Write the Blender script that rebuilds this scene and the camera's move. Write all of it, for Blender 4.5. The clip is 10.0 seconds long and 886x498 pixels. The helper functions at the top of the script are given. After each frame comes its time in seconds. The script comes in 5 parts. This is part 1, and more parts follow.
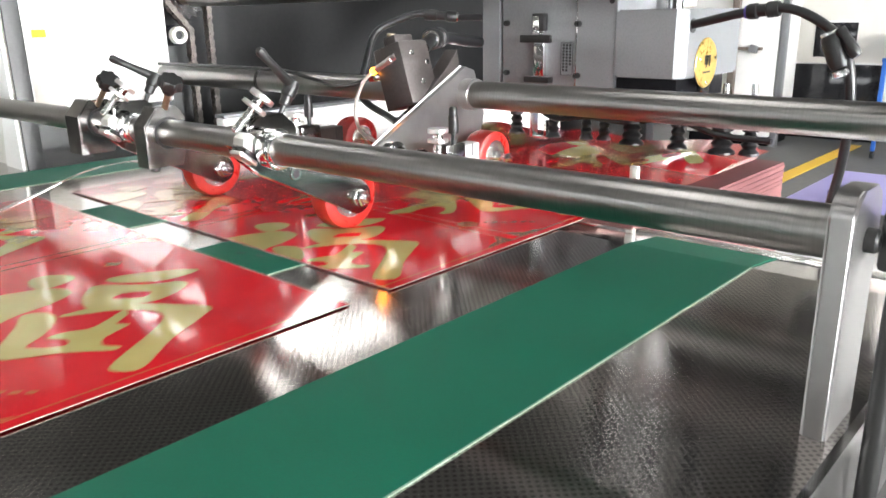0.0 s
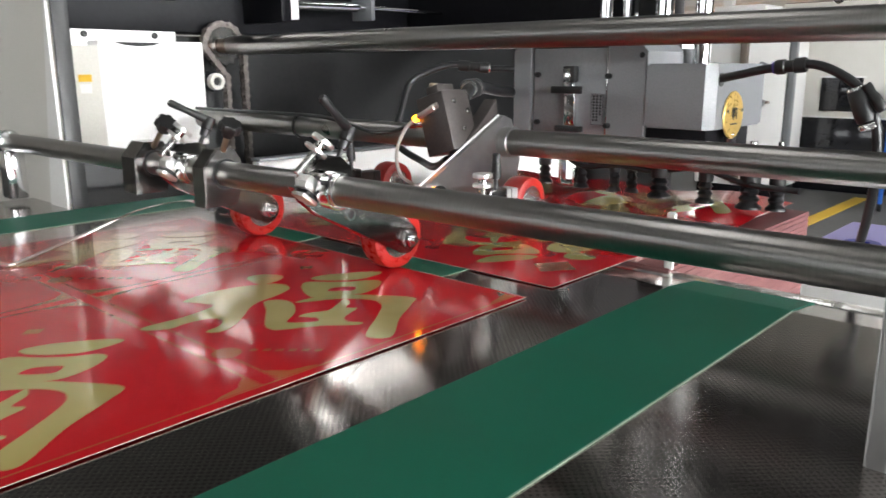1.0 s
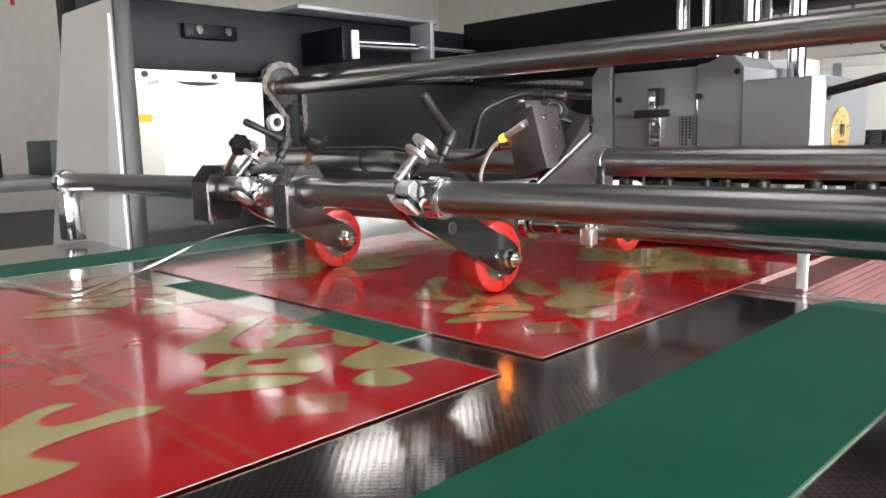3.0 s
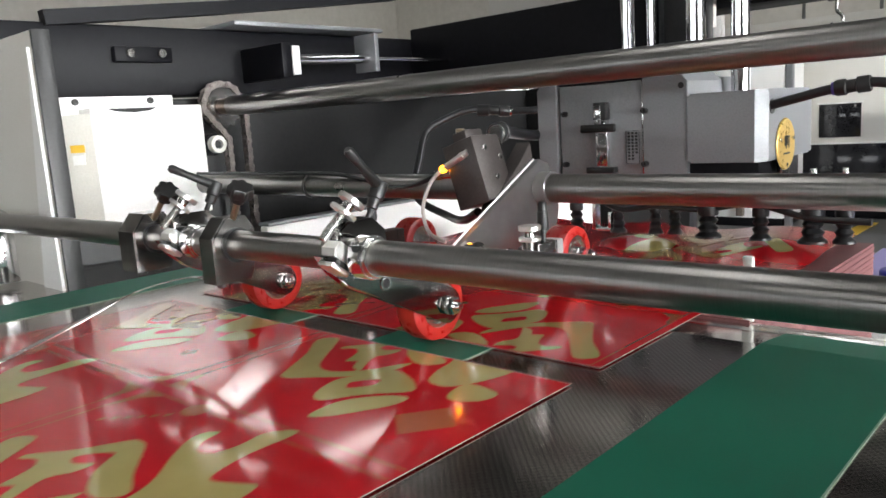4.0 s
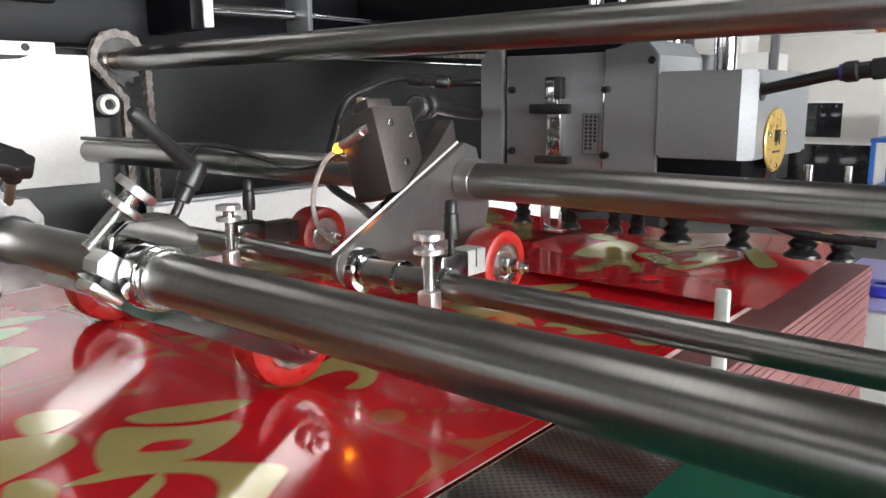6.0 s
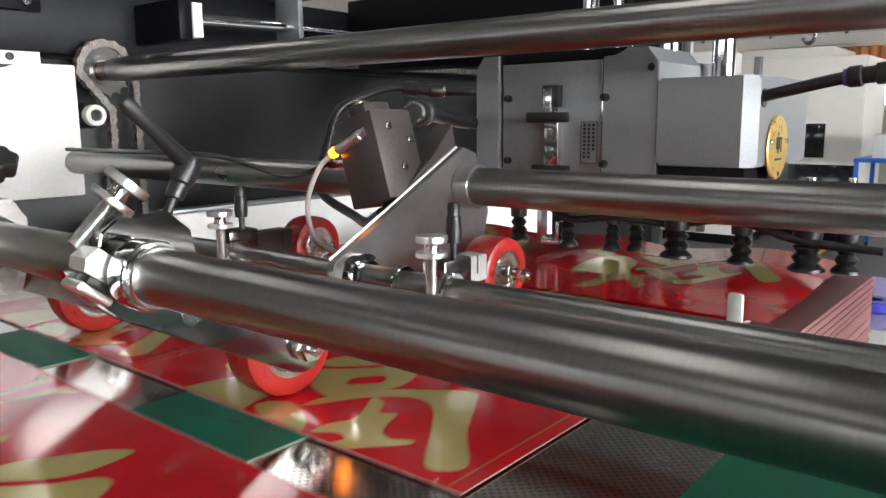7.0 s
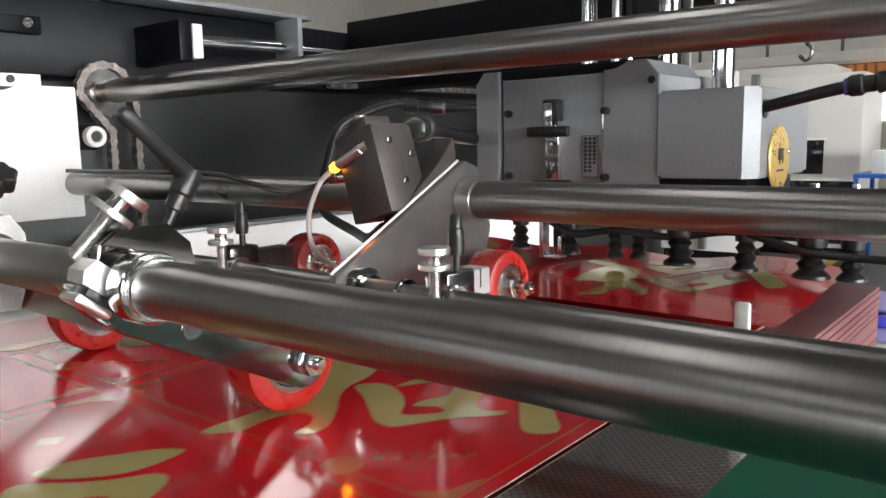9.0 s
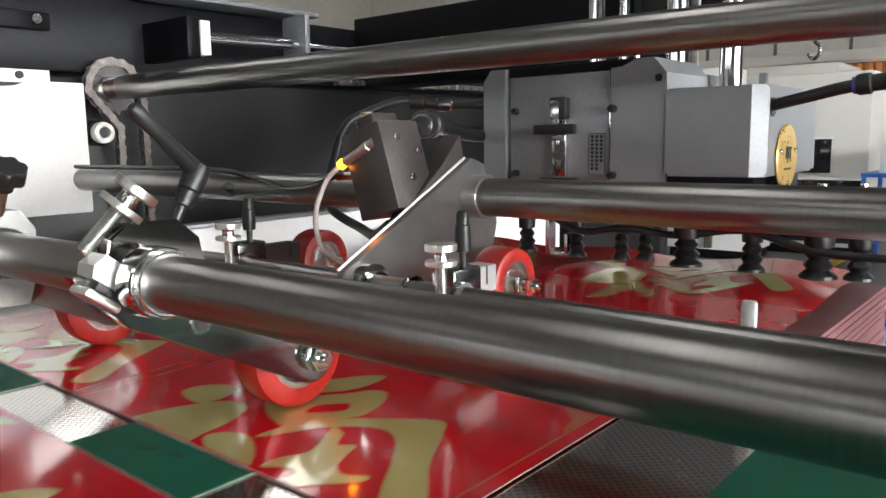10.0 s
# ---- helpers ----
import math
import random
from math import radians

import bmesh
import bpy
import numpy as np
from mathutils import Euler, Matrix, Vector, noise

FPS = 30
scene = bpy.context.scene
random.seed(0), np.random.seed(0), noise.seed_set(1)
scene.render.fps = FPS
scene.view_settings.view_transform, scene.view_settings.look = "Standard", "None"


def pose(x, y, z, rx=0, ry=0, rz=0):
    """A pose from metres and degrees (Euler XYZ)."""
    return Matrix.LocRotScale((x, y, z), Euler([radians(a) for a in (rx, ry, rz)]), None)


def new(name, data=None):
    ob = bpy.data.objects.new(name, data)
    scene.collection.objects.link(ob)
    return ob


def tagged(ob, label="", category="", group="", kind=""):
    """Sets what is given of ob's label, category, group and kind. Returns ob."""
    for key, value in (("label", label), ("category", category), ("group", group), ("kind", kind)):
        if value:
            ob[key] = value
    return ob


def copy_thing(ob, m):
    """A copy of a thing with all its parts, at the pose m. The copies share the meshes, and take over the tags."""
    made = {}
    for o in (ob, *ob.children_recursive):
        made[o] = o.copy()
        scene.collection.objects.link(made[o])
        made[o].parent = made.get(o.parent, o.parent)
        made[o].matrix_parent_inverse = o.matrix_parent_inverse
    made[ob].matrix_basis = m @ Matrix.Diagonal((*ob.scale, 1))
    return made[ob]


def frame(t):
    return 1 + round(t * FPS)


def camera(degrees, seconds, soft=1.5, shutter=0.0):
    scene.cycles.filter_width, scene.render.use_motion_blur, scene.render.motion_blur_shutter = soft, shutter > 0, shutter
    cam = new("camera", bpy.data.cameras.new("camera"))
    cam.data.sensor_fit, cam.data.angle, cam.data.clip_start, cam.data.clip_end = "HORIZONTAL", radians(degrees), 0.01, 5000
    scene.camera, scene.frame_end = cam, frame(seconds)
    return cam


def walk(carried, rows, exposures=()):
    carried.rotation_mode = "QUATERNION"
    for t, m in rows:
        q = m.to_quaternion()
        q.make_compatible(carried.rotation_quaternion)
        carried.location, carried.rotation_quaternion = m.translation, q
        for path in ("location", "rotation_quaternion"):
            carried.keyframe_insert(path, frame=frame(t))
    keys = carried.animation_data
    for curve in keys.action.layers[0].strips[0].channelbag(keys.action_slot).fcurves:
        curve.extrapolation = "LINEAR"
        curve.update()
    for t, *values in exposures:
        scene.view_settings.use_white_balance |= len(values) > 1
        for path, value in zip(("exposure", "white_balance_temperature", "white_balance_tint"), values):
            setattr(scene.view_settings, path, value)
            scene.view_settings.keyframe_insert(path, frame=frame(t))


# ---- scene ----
cam = camera(60.1, 10.0, shutter=0.35)
METRES, EYE, TILT, LEAN, TURN = 0.55, 1.098, 0.19, 0.69, 42.0
ROWS = [
    (0.0, 0.0, 0.0, 0.0, -0.07, -16.95, 0.23),
    (0.5, -0.0483, -0.0152, 0.0038, -1.06, -14.82, -0.53),
    (1.0, -0.0743, -0.0471, 0.002, 0.45, -13.47, -0.54),
    (1.5, -0.1684, -0.0188, -0.0599, 3.73, -11.35, -0.03),
    (2.0, -0.2124, 0.0489, -0.1283, 3.57, -8.6, 0.1),
    (3.5, -0.1803, 0.095, -0.0627, 1.46, -8.79, 1.51),
    (4.0, -0.1456, 0.1355, -0.0117, -0.14, -9.74, 3.01),
    (4.5, -0.1261, 0.1797, 0.0055, -1.01, -11.74, 4.13),
    (5.0, -0.0981, 0.2323, 0.0187, -3.69, -13.06, 2.75),
    (5.5, -0.0504, 0.385, -0.008, -1.49, -12.34, 1.32),
    (6.0, -0.0141, 0.4837, -0.0338, -1.42, -11.29, -0.12),
    (7.5, -0.0375, 0.5201, -0.07, -3.17, -8.62, -0.01),
    (8.0, -0.037, 0.5211, -0.0756, -3.38, -7.46, 0.25),
    (8.5, -0.0359, 0.5239, -0.0754, -2.95, -7.78, 0.28),
    (9.0, -0.0356, 0.5232, -0.0736, -2.53, -8.11, 0.46),
    (9.5, -0.036, 0.5228, -0.0738, -2.31, -8.27, 0.37),
    (10.0, -0.037, 0.5206, -0.0742, -2.07, -8.29, 0.24),
]
walk(cam, [(t, pose(0, 0, EYE, TILT, LEAN, TURN) @ pose(METRES * x, METRES * y, METRES * z, 90 + pitch, roll, yaw)) for t, x, y, z, yaw, pitch, roll in ROWS],
     exposures=[(0.0, 0.70), (0.4, -0.05), (1.0, -0.1), (2.0, 0.15), (3.5, 0.0), (4.5, -0.22), (10.0, -0.32)])

# ---- light: a factory hall with roof lights out of view and side windows ----
world = bpy.data.worlds.new("hall_sky")
scene.world = world
world.use_nodes = True
sky = world.node_tree.nodes.new("ShaderNodeTexSky")
sky.sky_type, sky.sun_disc, sky.sun_elevation, sky.sun_rotation = "NISHITA", False, radians(38), radians(200)
world.node_tree.links.new(sky.outputs[0], world.node_tree.nodes["Background"].inputs[0])
world.node_tree.nodes["Background"].inputs[1].default_value = 0.1


def area_lamp(name, m, sx, sy, watts, colour=(1, 1, 1)):
    lamp = bpy.data.lights.new(name, "AREA")
    lamp.shape, lamp.size, lamp.size_y, lamp.energy, lamp.color = "RECTANGLE", sx, sy, watts, colour
    ob = new(name, lamp)
    ob.matrix_basis = m
    return ob


# ---- materials ----
def tree(name):
    m = bpy.data.materials.new(name)
    m.use_nodes = True
    nt = m.node_tree
    return m, nt, nt.nodes["Principled BSDF"]


def node(nt, kind, **values):
    n = nt.nodes.new(kind)
    for k, v in values.items():
        n.inputs[k].default_value = v
    return n


def coords(nt, scale=(1, 1, 1)):
    tc = nt.nodes.new("ShaderNodeTexCoord")
    mp = nt.nodes.new("ShaderNodeMapping")
    mp.inputs["Scale"].default_value = scale
    nt.links.new(tc.outputs["Object"], mp.inputs["Vector"])
    return mp.outputs[0]


def mixed(nt, a, b, fac):
    mx = nt.nodes.new("ShaderNodeMix")
    mx.data_type = "RGBA"
    nt.links.new(fac, mx.inputs[0])
    for socket, c in ((mx.inputs[6], a), (mx.inputs[7], b)):
        if isinstance(c, tuple):
            socket.default_value = (*c, 1)
        else:
            nt.links.new(c, socket)
    return mx.outputs[2]


def ramp(nt, value, lo, hi, out_lo=0.0, out_hi=1.0):
    r = nt.nodes.new("ShaderNodeMapRange")
    r.inputs[1].default_value, r.inputs[2].default_value, r.inputs[3].default_value, r.inputs[4].default_value = lo, hi, out_lo, out_hi
    nt.links.new(value, r.inputs[0])
    return r.outputs[0]


def surface(name, a, b, rough=(0.4, 0.55), metal=0.0, grain=60.0, stain=6.0, bump=0.1, stretch=(1, 1, 1), coat=0.0, depth=0.0005, spec=0.5):
    """A colour that wanders between a and b at two scales, with wandering gloss and fine relief."""
    m, nt, p = tree(name)
    big = node(nt, "ShaderNodeTexNoise", Scale=stain, Detail=4.0, Roughness=0.6)
    fine = node(nt, "ShaderNodeTexNoise", Scale=grain, Detail=3.0, Roughness=0.6)
    v = coords(nt, stretch)
    nt.links.new(v, fine.inputs["Vector"])
    nt.links.new(coords(nt), big.inputs["Vector"])
    half = node(nt, "ShaderNodeMath")
    half.operation = "ADD"
    nt.links.new(big.outputs[0], half.inputs[0])
    nt.links.new(fine.outputs[0], half.inputs[1])
    f = ramp(nt, half.outputs[0], 0.75, 1.25)
    nt.links.new(mixed(nt, a, b, f), p.inputs["Base Color"])
    nt.links.new(ramp(nt, half.outputs[0], 0.7, 1.3, *rough), p.inputs["Roughness"])
    p.inputs["Metallic"].default_value = metal
    p.inputs["Coat Weight"].default_value = coat
    p.inputs["Coat Roughness"].default_value = 0.07
    p.inputs["Coat IOR"].default_value = 1.6
    p.inputs["Specular IOR Level"].default_value = spec
    if bump:
        bp = node(nt, "ShaderNodeBump", Strength=bump, Distance=depth)
        nt.links.new(fine.outputs[0], bp.inputs["Height"])
        nt.links.new(bp.outputs[0], p.inputs["Normal"])
    return m


def dotted_steel(name, pitch=0.0052):
    """Stainless plate with staggered rows of small round holes."""
    m, nt, p = tree(name)
    v = coords(nt, (1 / pitch, 1 / pitch, 0))
    dist = []
    for shift in (0.0, 0.5):
        add = nt.nodes.new("ShaderNodeVectorMath")
        add.operation = "ADD"
        add.inputs[1].default_value = (shift, shift, 0)
        nt.links.new(v, add.inputs[0])
        fr = nt.nodes.new("ShaderNodeVectorMath")
        fr.operation = "FRACTION"
        nt.links.new(add.outputs[0], fr.inputs[0])
        sub = nt.nodes.new("ShaderNodeVectorMath")
        sub.operation = "DISTANCE"
        sub.inputs[1].default_value = (0.5, 0.5, 0)
        nt.links.new(fr.outputs[0], sub.inputs[0])
        dist.append(sub.outputs["Value"])
    mn = nt.nodes.new("ShaderNodeMath")
    mn.operation = "MINIMUM"
    nt.links.new(dist[0], mn.inputs[0])
    nt.links.new(dist[1], mn.inputs[1])
    dot = ramp(nt, mn.outputs[0], 0.10, 0.30, 0.55, 0.0)
    smear = node(nt, "ShaderNodeTexNoise", Scale=9.0, Detail=5.0, Roughness=0.65)
    nt.links.new(coords(nt), smear.inputs["Vector"])
    base = mixed(nt, (0.40, 0.375, 0.357), (0.48, 0.452, 0.432), ramp(nt, smear.outputs[0], 0.35, 0.65))
    nt.links.new(mixed(nt, base, (0.04, 0.037, 0.035), dot), p.inputs["Base Color"])
    p.inputs["Metallic"].default_value = 1.0
    nt.links.new(ramp(nt, smear.outputs[0], 0.3, 0.7, 0.10, 0.17), p.inputs["Roughness"])
    bp = node(nt, "ShaderNodeBump", Strength=0.03, Distance=-0.0005)
    nt.links.new(dot, bp.inputs["Height"])
    nt.links.new(bp.outputs[0], p.inputs["Normal"])
    return m


def turned_steel(name, a, b):
    """Ground round bar: fine grooves run round it, so that its gloss spreads along its length."""
    m, nt, p = tree(name)
    v = coords(nt, (1, 0.02, 0.02))
    groove = node(nt, "ShaderNodeTexNoise", Scale=900.0, Detail=3.0, Roughness=0.7)
    smear = node(nt, "ShaderNodeTexNoise", Scale=7.0, Detail=3.0, Roughness=0.6)
    nt.links.new(v, groove.inputs["Vector"])
    nt.links.new(coords(nt), smear.inputs["Vector"])
    nt.links.new(mixed(nt, a, b, ramp(nt, groove.outputs[0], 0.3, 0.7)), p.inputs["Base Color"])
    nt.links.new(ramp(nt, smear.outputs[0], 0.3, 0.7, 0.27, 0.34), p.inputs["Roughness"])
    p.inputs["Metallic"].default_value = 1.0
    bp = node(nt, "ShaderNodeBump", Strength=0.05, Distance=0.0002)
    nt.links.new(groove.outputs[0], bp.inputs["Height"])
    nt.links.new(bp.outputs[0], p.inputs["Normal"])
    return m


def glow(name, colour, strength):
    m, nt, p = tree(name)
    p.inputs["Base Color"].default_value = (*colour, 1)
    p.inputs["Emission Color"].default_value = (*colour, 1)
    p.inputs["Emission Strength"].default_value = strength
    return m


STEEL = turned_steel("brushed_steel", (0.25, 0.242, 0.235), (0.295, 0.285, 0.275))
CHROME = surface("chrome", (0.72, 0.72, 0.72), (0.82, 0.82, 0.82), (0.08, 0.13), 1.0, 25, 8, 0)
ZINC = surface("zinc_plate", (0.6, 0.6, 0.58), (0.8, 0.8, 0.78), (0.2, 0.28), 1.0, 25, 8, 0)
CAST = surface("machined_steel", (0.20, 0.19, 0.185), (0.32, 0.31, 0.30), (0.17, 0.25), 1.0, 25, 8, 0)
BRIGHT_STEEL = surface("bright_turned_steel", (0.8, 0.79, 0.77), (0.88, 0.87, 0.85), (0.28, 0.38), 1.0, 25, 8, 0)
ALU = surface("silver_painted_aluminium", (0.19, 0.195, 0.205), (0.24, 0.245, 0.255), (0.32, 0.46), 0.35, 400, 5, 0.06)
ARM_STEEL = surface("polished_arm_steel", (0.28, 0.27, 0.26), (0.36, 0.35, 0.34), (0.06, 0.10), 1.0, 25, 8, 0)
BRUSHED = surface("brushed_bracket_steel", (0.35, 0.34, 0.335), (0.42, 0.41, 0.40), (0.28, 0.36), 1.0, 40, 9, 0)
BLACK = surface("black_painted_steel", (0.003, 0.003, 0.0042), (0.007, 0.007, 0.0088), (0.35, 0.5), 0.0, 90, 4, 0.05, spec=0.12)
FRAME_GREY = surface("dark_grey_frame_paint", (0.007, 0.007, 0.0074), (0.014, 0.0137, 0.014), (0.3, 0.45), 0.0, 120, 3, 0.1, spec=0.3)
PLASTIC = surface("black_plastic", (0.006, 0.006, 0.006), (0.014, 0.014, 0.014), (0.3, 0.5), 0.0, 300, 20, 0.2)
BLOCK = surface("dark_anodised_block", (0.045, 0.038, 0.036), (0.07, 0.06, 0.057), (0.3, 0.45), 0.4, 300, 12, 0.1)
RUBBER = surface("red_polyurethane", (0.27, 0.009, 0.008), (0.36, 0.018, 0.013), (0.22, 0.4), 0.0, 160, 14, 0.15)
GREEN = surface("green_belt", (0.001, 0.088, 0.051), (0.003, 0.118, 0.070), (0.5, 0.65), 0.0, 700, 5, 0.25, spec=0.3)
BELT_EDGE = surface("belt_edge_fabric", (0.16, 0.23, 0.17), (0.26, 0.32, 0.25), (0.6, 0.8), 0.0, 500, 20, 0.3)
PLATE = dotted_steel("dotted_steel_plate")
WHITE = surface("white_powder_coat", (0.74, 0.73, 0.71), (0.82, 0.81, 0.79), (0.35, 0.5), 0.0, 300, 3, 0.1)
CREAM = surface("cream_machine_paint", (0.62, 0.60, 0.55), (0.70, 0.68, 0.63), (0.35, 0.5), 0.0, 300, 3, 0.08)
RED_INK = surface("red_gloss_print", (0.50, 0.006, 0.012), (0.60, 0.012, 0.02), (0.12, 0.20), 0.0, 14, 5, 0, coat=0.6, spec=0.15)
GOLD_INK = surface("gold_print", (0.50, 0.40, 0.13), (0.58, 0.47, 0.17), (0.16, 0.25), 0.2, 14, 9, 0, coat=0.8)
DULL_GOLD = surface("dull_gold_print", (0.48, 0.085, 0.03), (0.53, 0.13, 0.045), (0.15, 0.25), 0.1, 14, 9, 0, coat=0.8)
PAPER = surface("white_paper_edge", (0.48, 0.30, 0.27), (0.58, 0.42, 0.38), (0.6, 0.8), 0.0, 300, 15, 0.1)
CONCRETE = surface("painted_floor", (0.10, 0.10, 0.098), (0.16, 0.16, 0.155), (0.6, 0.8), 0.0, 25, 0.7, 0.1, spec=0.25)
YELLOW = surface("yellow_floor_paint", (0.70, 0.42, 0.03), (0.78, 0.50, 0.06), (0.4, 0.6), 0.0, 40, 4, 0.1)
WALL = surface("hall_wall_paint", (0.56, 0.53, 0.47), (0.64, 0.61, 0.55), (0.6, 0.8), 0.0, 8, 0.4, 0.05)
BRASS = surface("brass_badge", (0.62, 0.40, 0.10), (0.75, 0.52, 0.18), (0.25, 0.4), 0.6, 200, 30, 0.05)
CHAINM = surface("oiled_chain_steel", (0.14, 0.12, 0.11), (0.30, 0.27, 0.25), (0.3, 0.5), 1.0, 300, 40, 0.2)
HOSE = surface("black_hose", (0.006, 0.006, 0.007), (0.013, 0.013, 0.014), (0.28, 0.4), 0.0, 300, 20, 0.1)
CABLE = surface("grey_cable", (0.45, 0.43, 0.40), (0.55, 0.53, 0.50), (0.4, 0.5), 0.0, 300, 20, 0.1)
AMBER = glow("amber_indicator", (1.0, 0.24, 0.005), 40)
INDIGO = surface("pale_violet_board", (0.40, 0.36, 0.76), (0.47, 0.43, 0.82), (0.4, 0.6), 0.0, 60, 3, 0.05)
BLUE = surface("blue_paint", (0.02, 0.10, 0.42), (0.03, 0.14, 0.5), (0.35, 0.5), 0.0, 200, 6, 0.08)
CURTAIN = surface("orange_curtain", (0.58, 0.22, 0.07), (0.68, 0.30, 0.12), (0.6, 0.8), 0.0, 30, 3, 0.1)
DAYLIGHT = glow("bright_window", (0.95, 0.98, 1.0), 4.0)
BRIGHT_DAY = glow("unseen_east_daylight", (0.97, 0.99, 1.0), 42.0)
HIGH_DAY = glow("high_window_daylight", (0.97, 0.99, 1.0), 20.0)
ROOF = surface("dark_unseen_roof", (0.08, 0.08, 0.08), (0.12, 0.12, 0.115), (0.5, 0.7), 0.0, 8, 0.4, 0.05)
GREYWALL = surface("dark_grey_wall_paint", (0.10, 0.10, 0.10), (0.15, 0.15, 0.145), (0.6, 0.8), 0.0, 8, 0.4, 0.05)
TUBE = glow("roof_light_diffuser", (1.0, 0.98, 0.95), 6.0)
DARKGLASS = surface("dark_glass", (0.01, 0.01, 0.012), (0.02, 0.02, 0.022), (0.05, 0.12), 0.0, 100, 5, 0.02)


# ---- mesh helpers ----
def part(name, bm, material, parent=None, label=""):
    me = bpy.data.meshes.new(name)
    bmesh.ops.recalc_face_normals(bm, faces=bm.faces)
    bm.to_mesh(me)
    bm.free()
    for p in me.polygons:
        p.use_smooth = True
    me.set_sharp_from_angle(angle=radians(35))
    me.materials.append(material)
    ob = new(name, me)
    if parent:
        ob.parent = parent
    if label:
        tagged(ob, label)
    return ob


def thing(name, label, category, m=None, group="", kind=""):
    ob = new(name)
    ob.empty_display_size = 0.02
    if m is not None:
        ob.matrix_basis = m
    return tagged(ob, label, category, group, kind)


def block(size, bevel=0.001, m=None, bm=None, seg=2):
    """A box with rounded edges, added to bm."""
    bm = bm or bmesh.new()
    made = bmesh.ops.create_cube(bm, size=1)["verts"]
    bmesh.ops.scale(bm, vec=size, verts=made)
    if bevel:
        edges = list({e for v in made for e in v.link_edges})
        made = list({v for f in bmesh.ops.bevel(bm, geom=edges, offset=bevel, segments=seg, affect="EDGES", profile=0.5)["faces"] for v in f.verts} | {v for v in made if v.is_valid})
    if m is not None:
        bmesh.ops.transform(bm, matrix=m, verts=made)
    return bm


def span(x0, x1, y0, y1, z0, z1, bevel=0.001, bm=None):
    return block((x1 - x0, y1 - y0, z1 - z0), bevel, Matrix.Translation(((x0 + x1) / 2, (y0 + y1) / 2, (z0 + z1) / 2)), bm)


def along(a, b):
    """The pose at a whose z axis points to b."""
    a, b = Vector(a), Vector(b)
    return Matrix.Translation(a) @ (b - a).to_track_quat("Z", "Y").to_matrix().to_4x4()


def lathe(profile, m=None, bm=None, n=32, closed=False):
    """Turns a profile of (radius, height) round the z axis of m."""
    bm = bm or bmesh.new()
    m = m or Matrix()
    rings = []
    for r, h in profile:
        if r < 1e-6:
            rings.append([bm.verts.new(m @ Vector((0, 0, h)))])
        else:
            rings.append([bm.verts.new(m @ Vector((r * math.cos(2 * math.pi * i / n), r * math.sin(2 * math.pi * i / n), h))) for i in range(n)])
    pairs = list(zip(rings, rings[1:])) + ([(rings[-1], rings[0])] if closed else [])
    for p, q in pairs:
        for i in range(n):
            j = (i + 1) % n
            if len(p) == 1 and len(q) == 1:
                continue
            if len(p) == 1:
                bm.faces.new((p[0], q[i], q[j]))
            elif len(q) == 1:
                bm.faces.new((p[i], q[0], p[j]))
            else:
                bm.faces.new((p[i], q[i], q[j], p[j]))
    return bm


def rod(a, b, r, bm=None, n=24, chamfer=0.0008):
    h = (Vector(b) - Vector(a)).length
    c = min(chamfer, r * 0.3)
    return lathe([(0, 0), (r - c, 0), (r, c), (r, h - c), (r - c, h), (0, h)], along(a, b), bm, n)


def smooth_path(pts, steps=8):
    pts = [Vector(p) for p in pts]
    pts = [2 * pts[0] - pts[1], *pts, 2 * pts[-1] - pts[-2]]
    out = []
    for i in range(1, len(pts) - 2):
        p0, p1, p2, p3 = pts[i - 1:i + 3]
        for k in range(steps):
            t = k / steps
            out.append(0.5 * (2 * p1 + (p2 - p0) * t + (2 * p0 - 5 * p1 + 4 * p2 - p3) * t * t + (3 * p1 - p0 - 3 * p2 + p3) * t ** 3))
    return out + [pts[-2]]


def hose(pts, r, bm=None, n=12, steps=8):
    bm = bm or bmesh.new()
    path = smooth_path(pts, steps)
    side, rings = None, []
    for i, p in enumerate(path):
        d = (path[min(i + 1, len(path) - 1)] - path[max(i - 1, 0)]).normalized()
        if side is None:
            side = d.orthogonal().normalized()
        side = (side - d * side.dot(d)).normalized()
        up = d.cross(side)
        rings.append([bm.verts.new(p + r * (side * math.cos(2 * math.pi * k / n) + up * math.sin(2 * math.pi * k / n))) for k in range(n)])
    for p, q in zip(rings, rings[1:]):
        for k in range(n):
            bm.faces.new((p[k], p[(k + 1) % n], q[(k + 1) % n], q[k]))
    bm.faces.new(rings[0])
    bm.faces.new(rings[-1])
    return bm


def plate(outline, thick, m=None, bm=None, bevel=0.0):
    """A flat plate: an outline in the xy plane of m, raised by thick."""
    bm = bm or bmesh.new()
    m = m or Matrix()
    low = [bm.verts.new(m @ Vector((x, y, 0))) for x, y in outline]
    top = [bm.verts.new(m @ Vector((x, y, thick))) for x, y in outline]
    faces = [bm.faces.new(low[::-1]), bm.faces.new(top)]
    n = len(outline)
    for i in range(n):
        faces.append(bm.faces.new((low[i], low[(i + 1) % n], top[(i + 1) % n], top[i])))
    if bevel:
        edges = [e for e in faces[1].edges] + [e for e in faces[0].edges]
        bmesh.ops.bevel(bm, geom=edges, offset=bevel, segments=2, affect="EDGES")
    return bm


def arc(cx, cy, r, a0, a1, n=12):
    return [(cx + r * math.cos(radians(a0 + (a1 - a0) * i / n)), cy + r * math.sin(radians(a0 + (a1 - a0) * i / n))) for i in range(n + 1)]


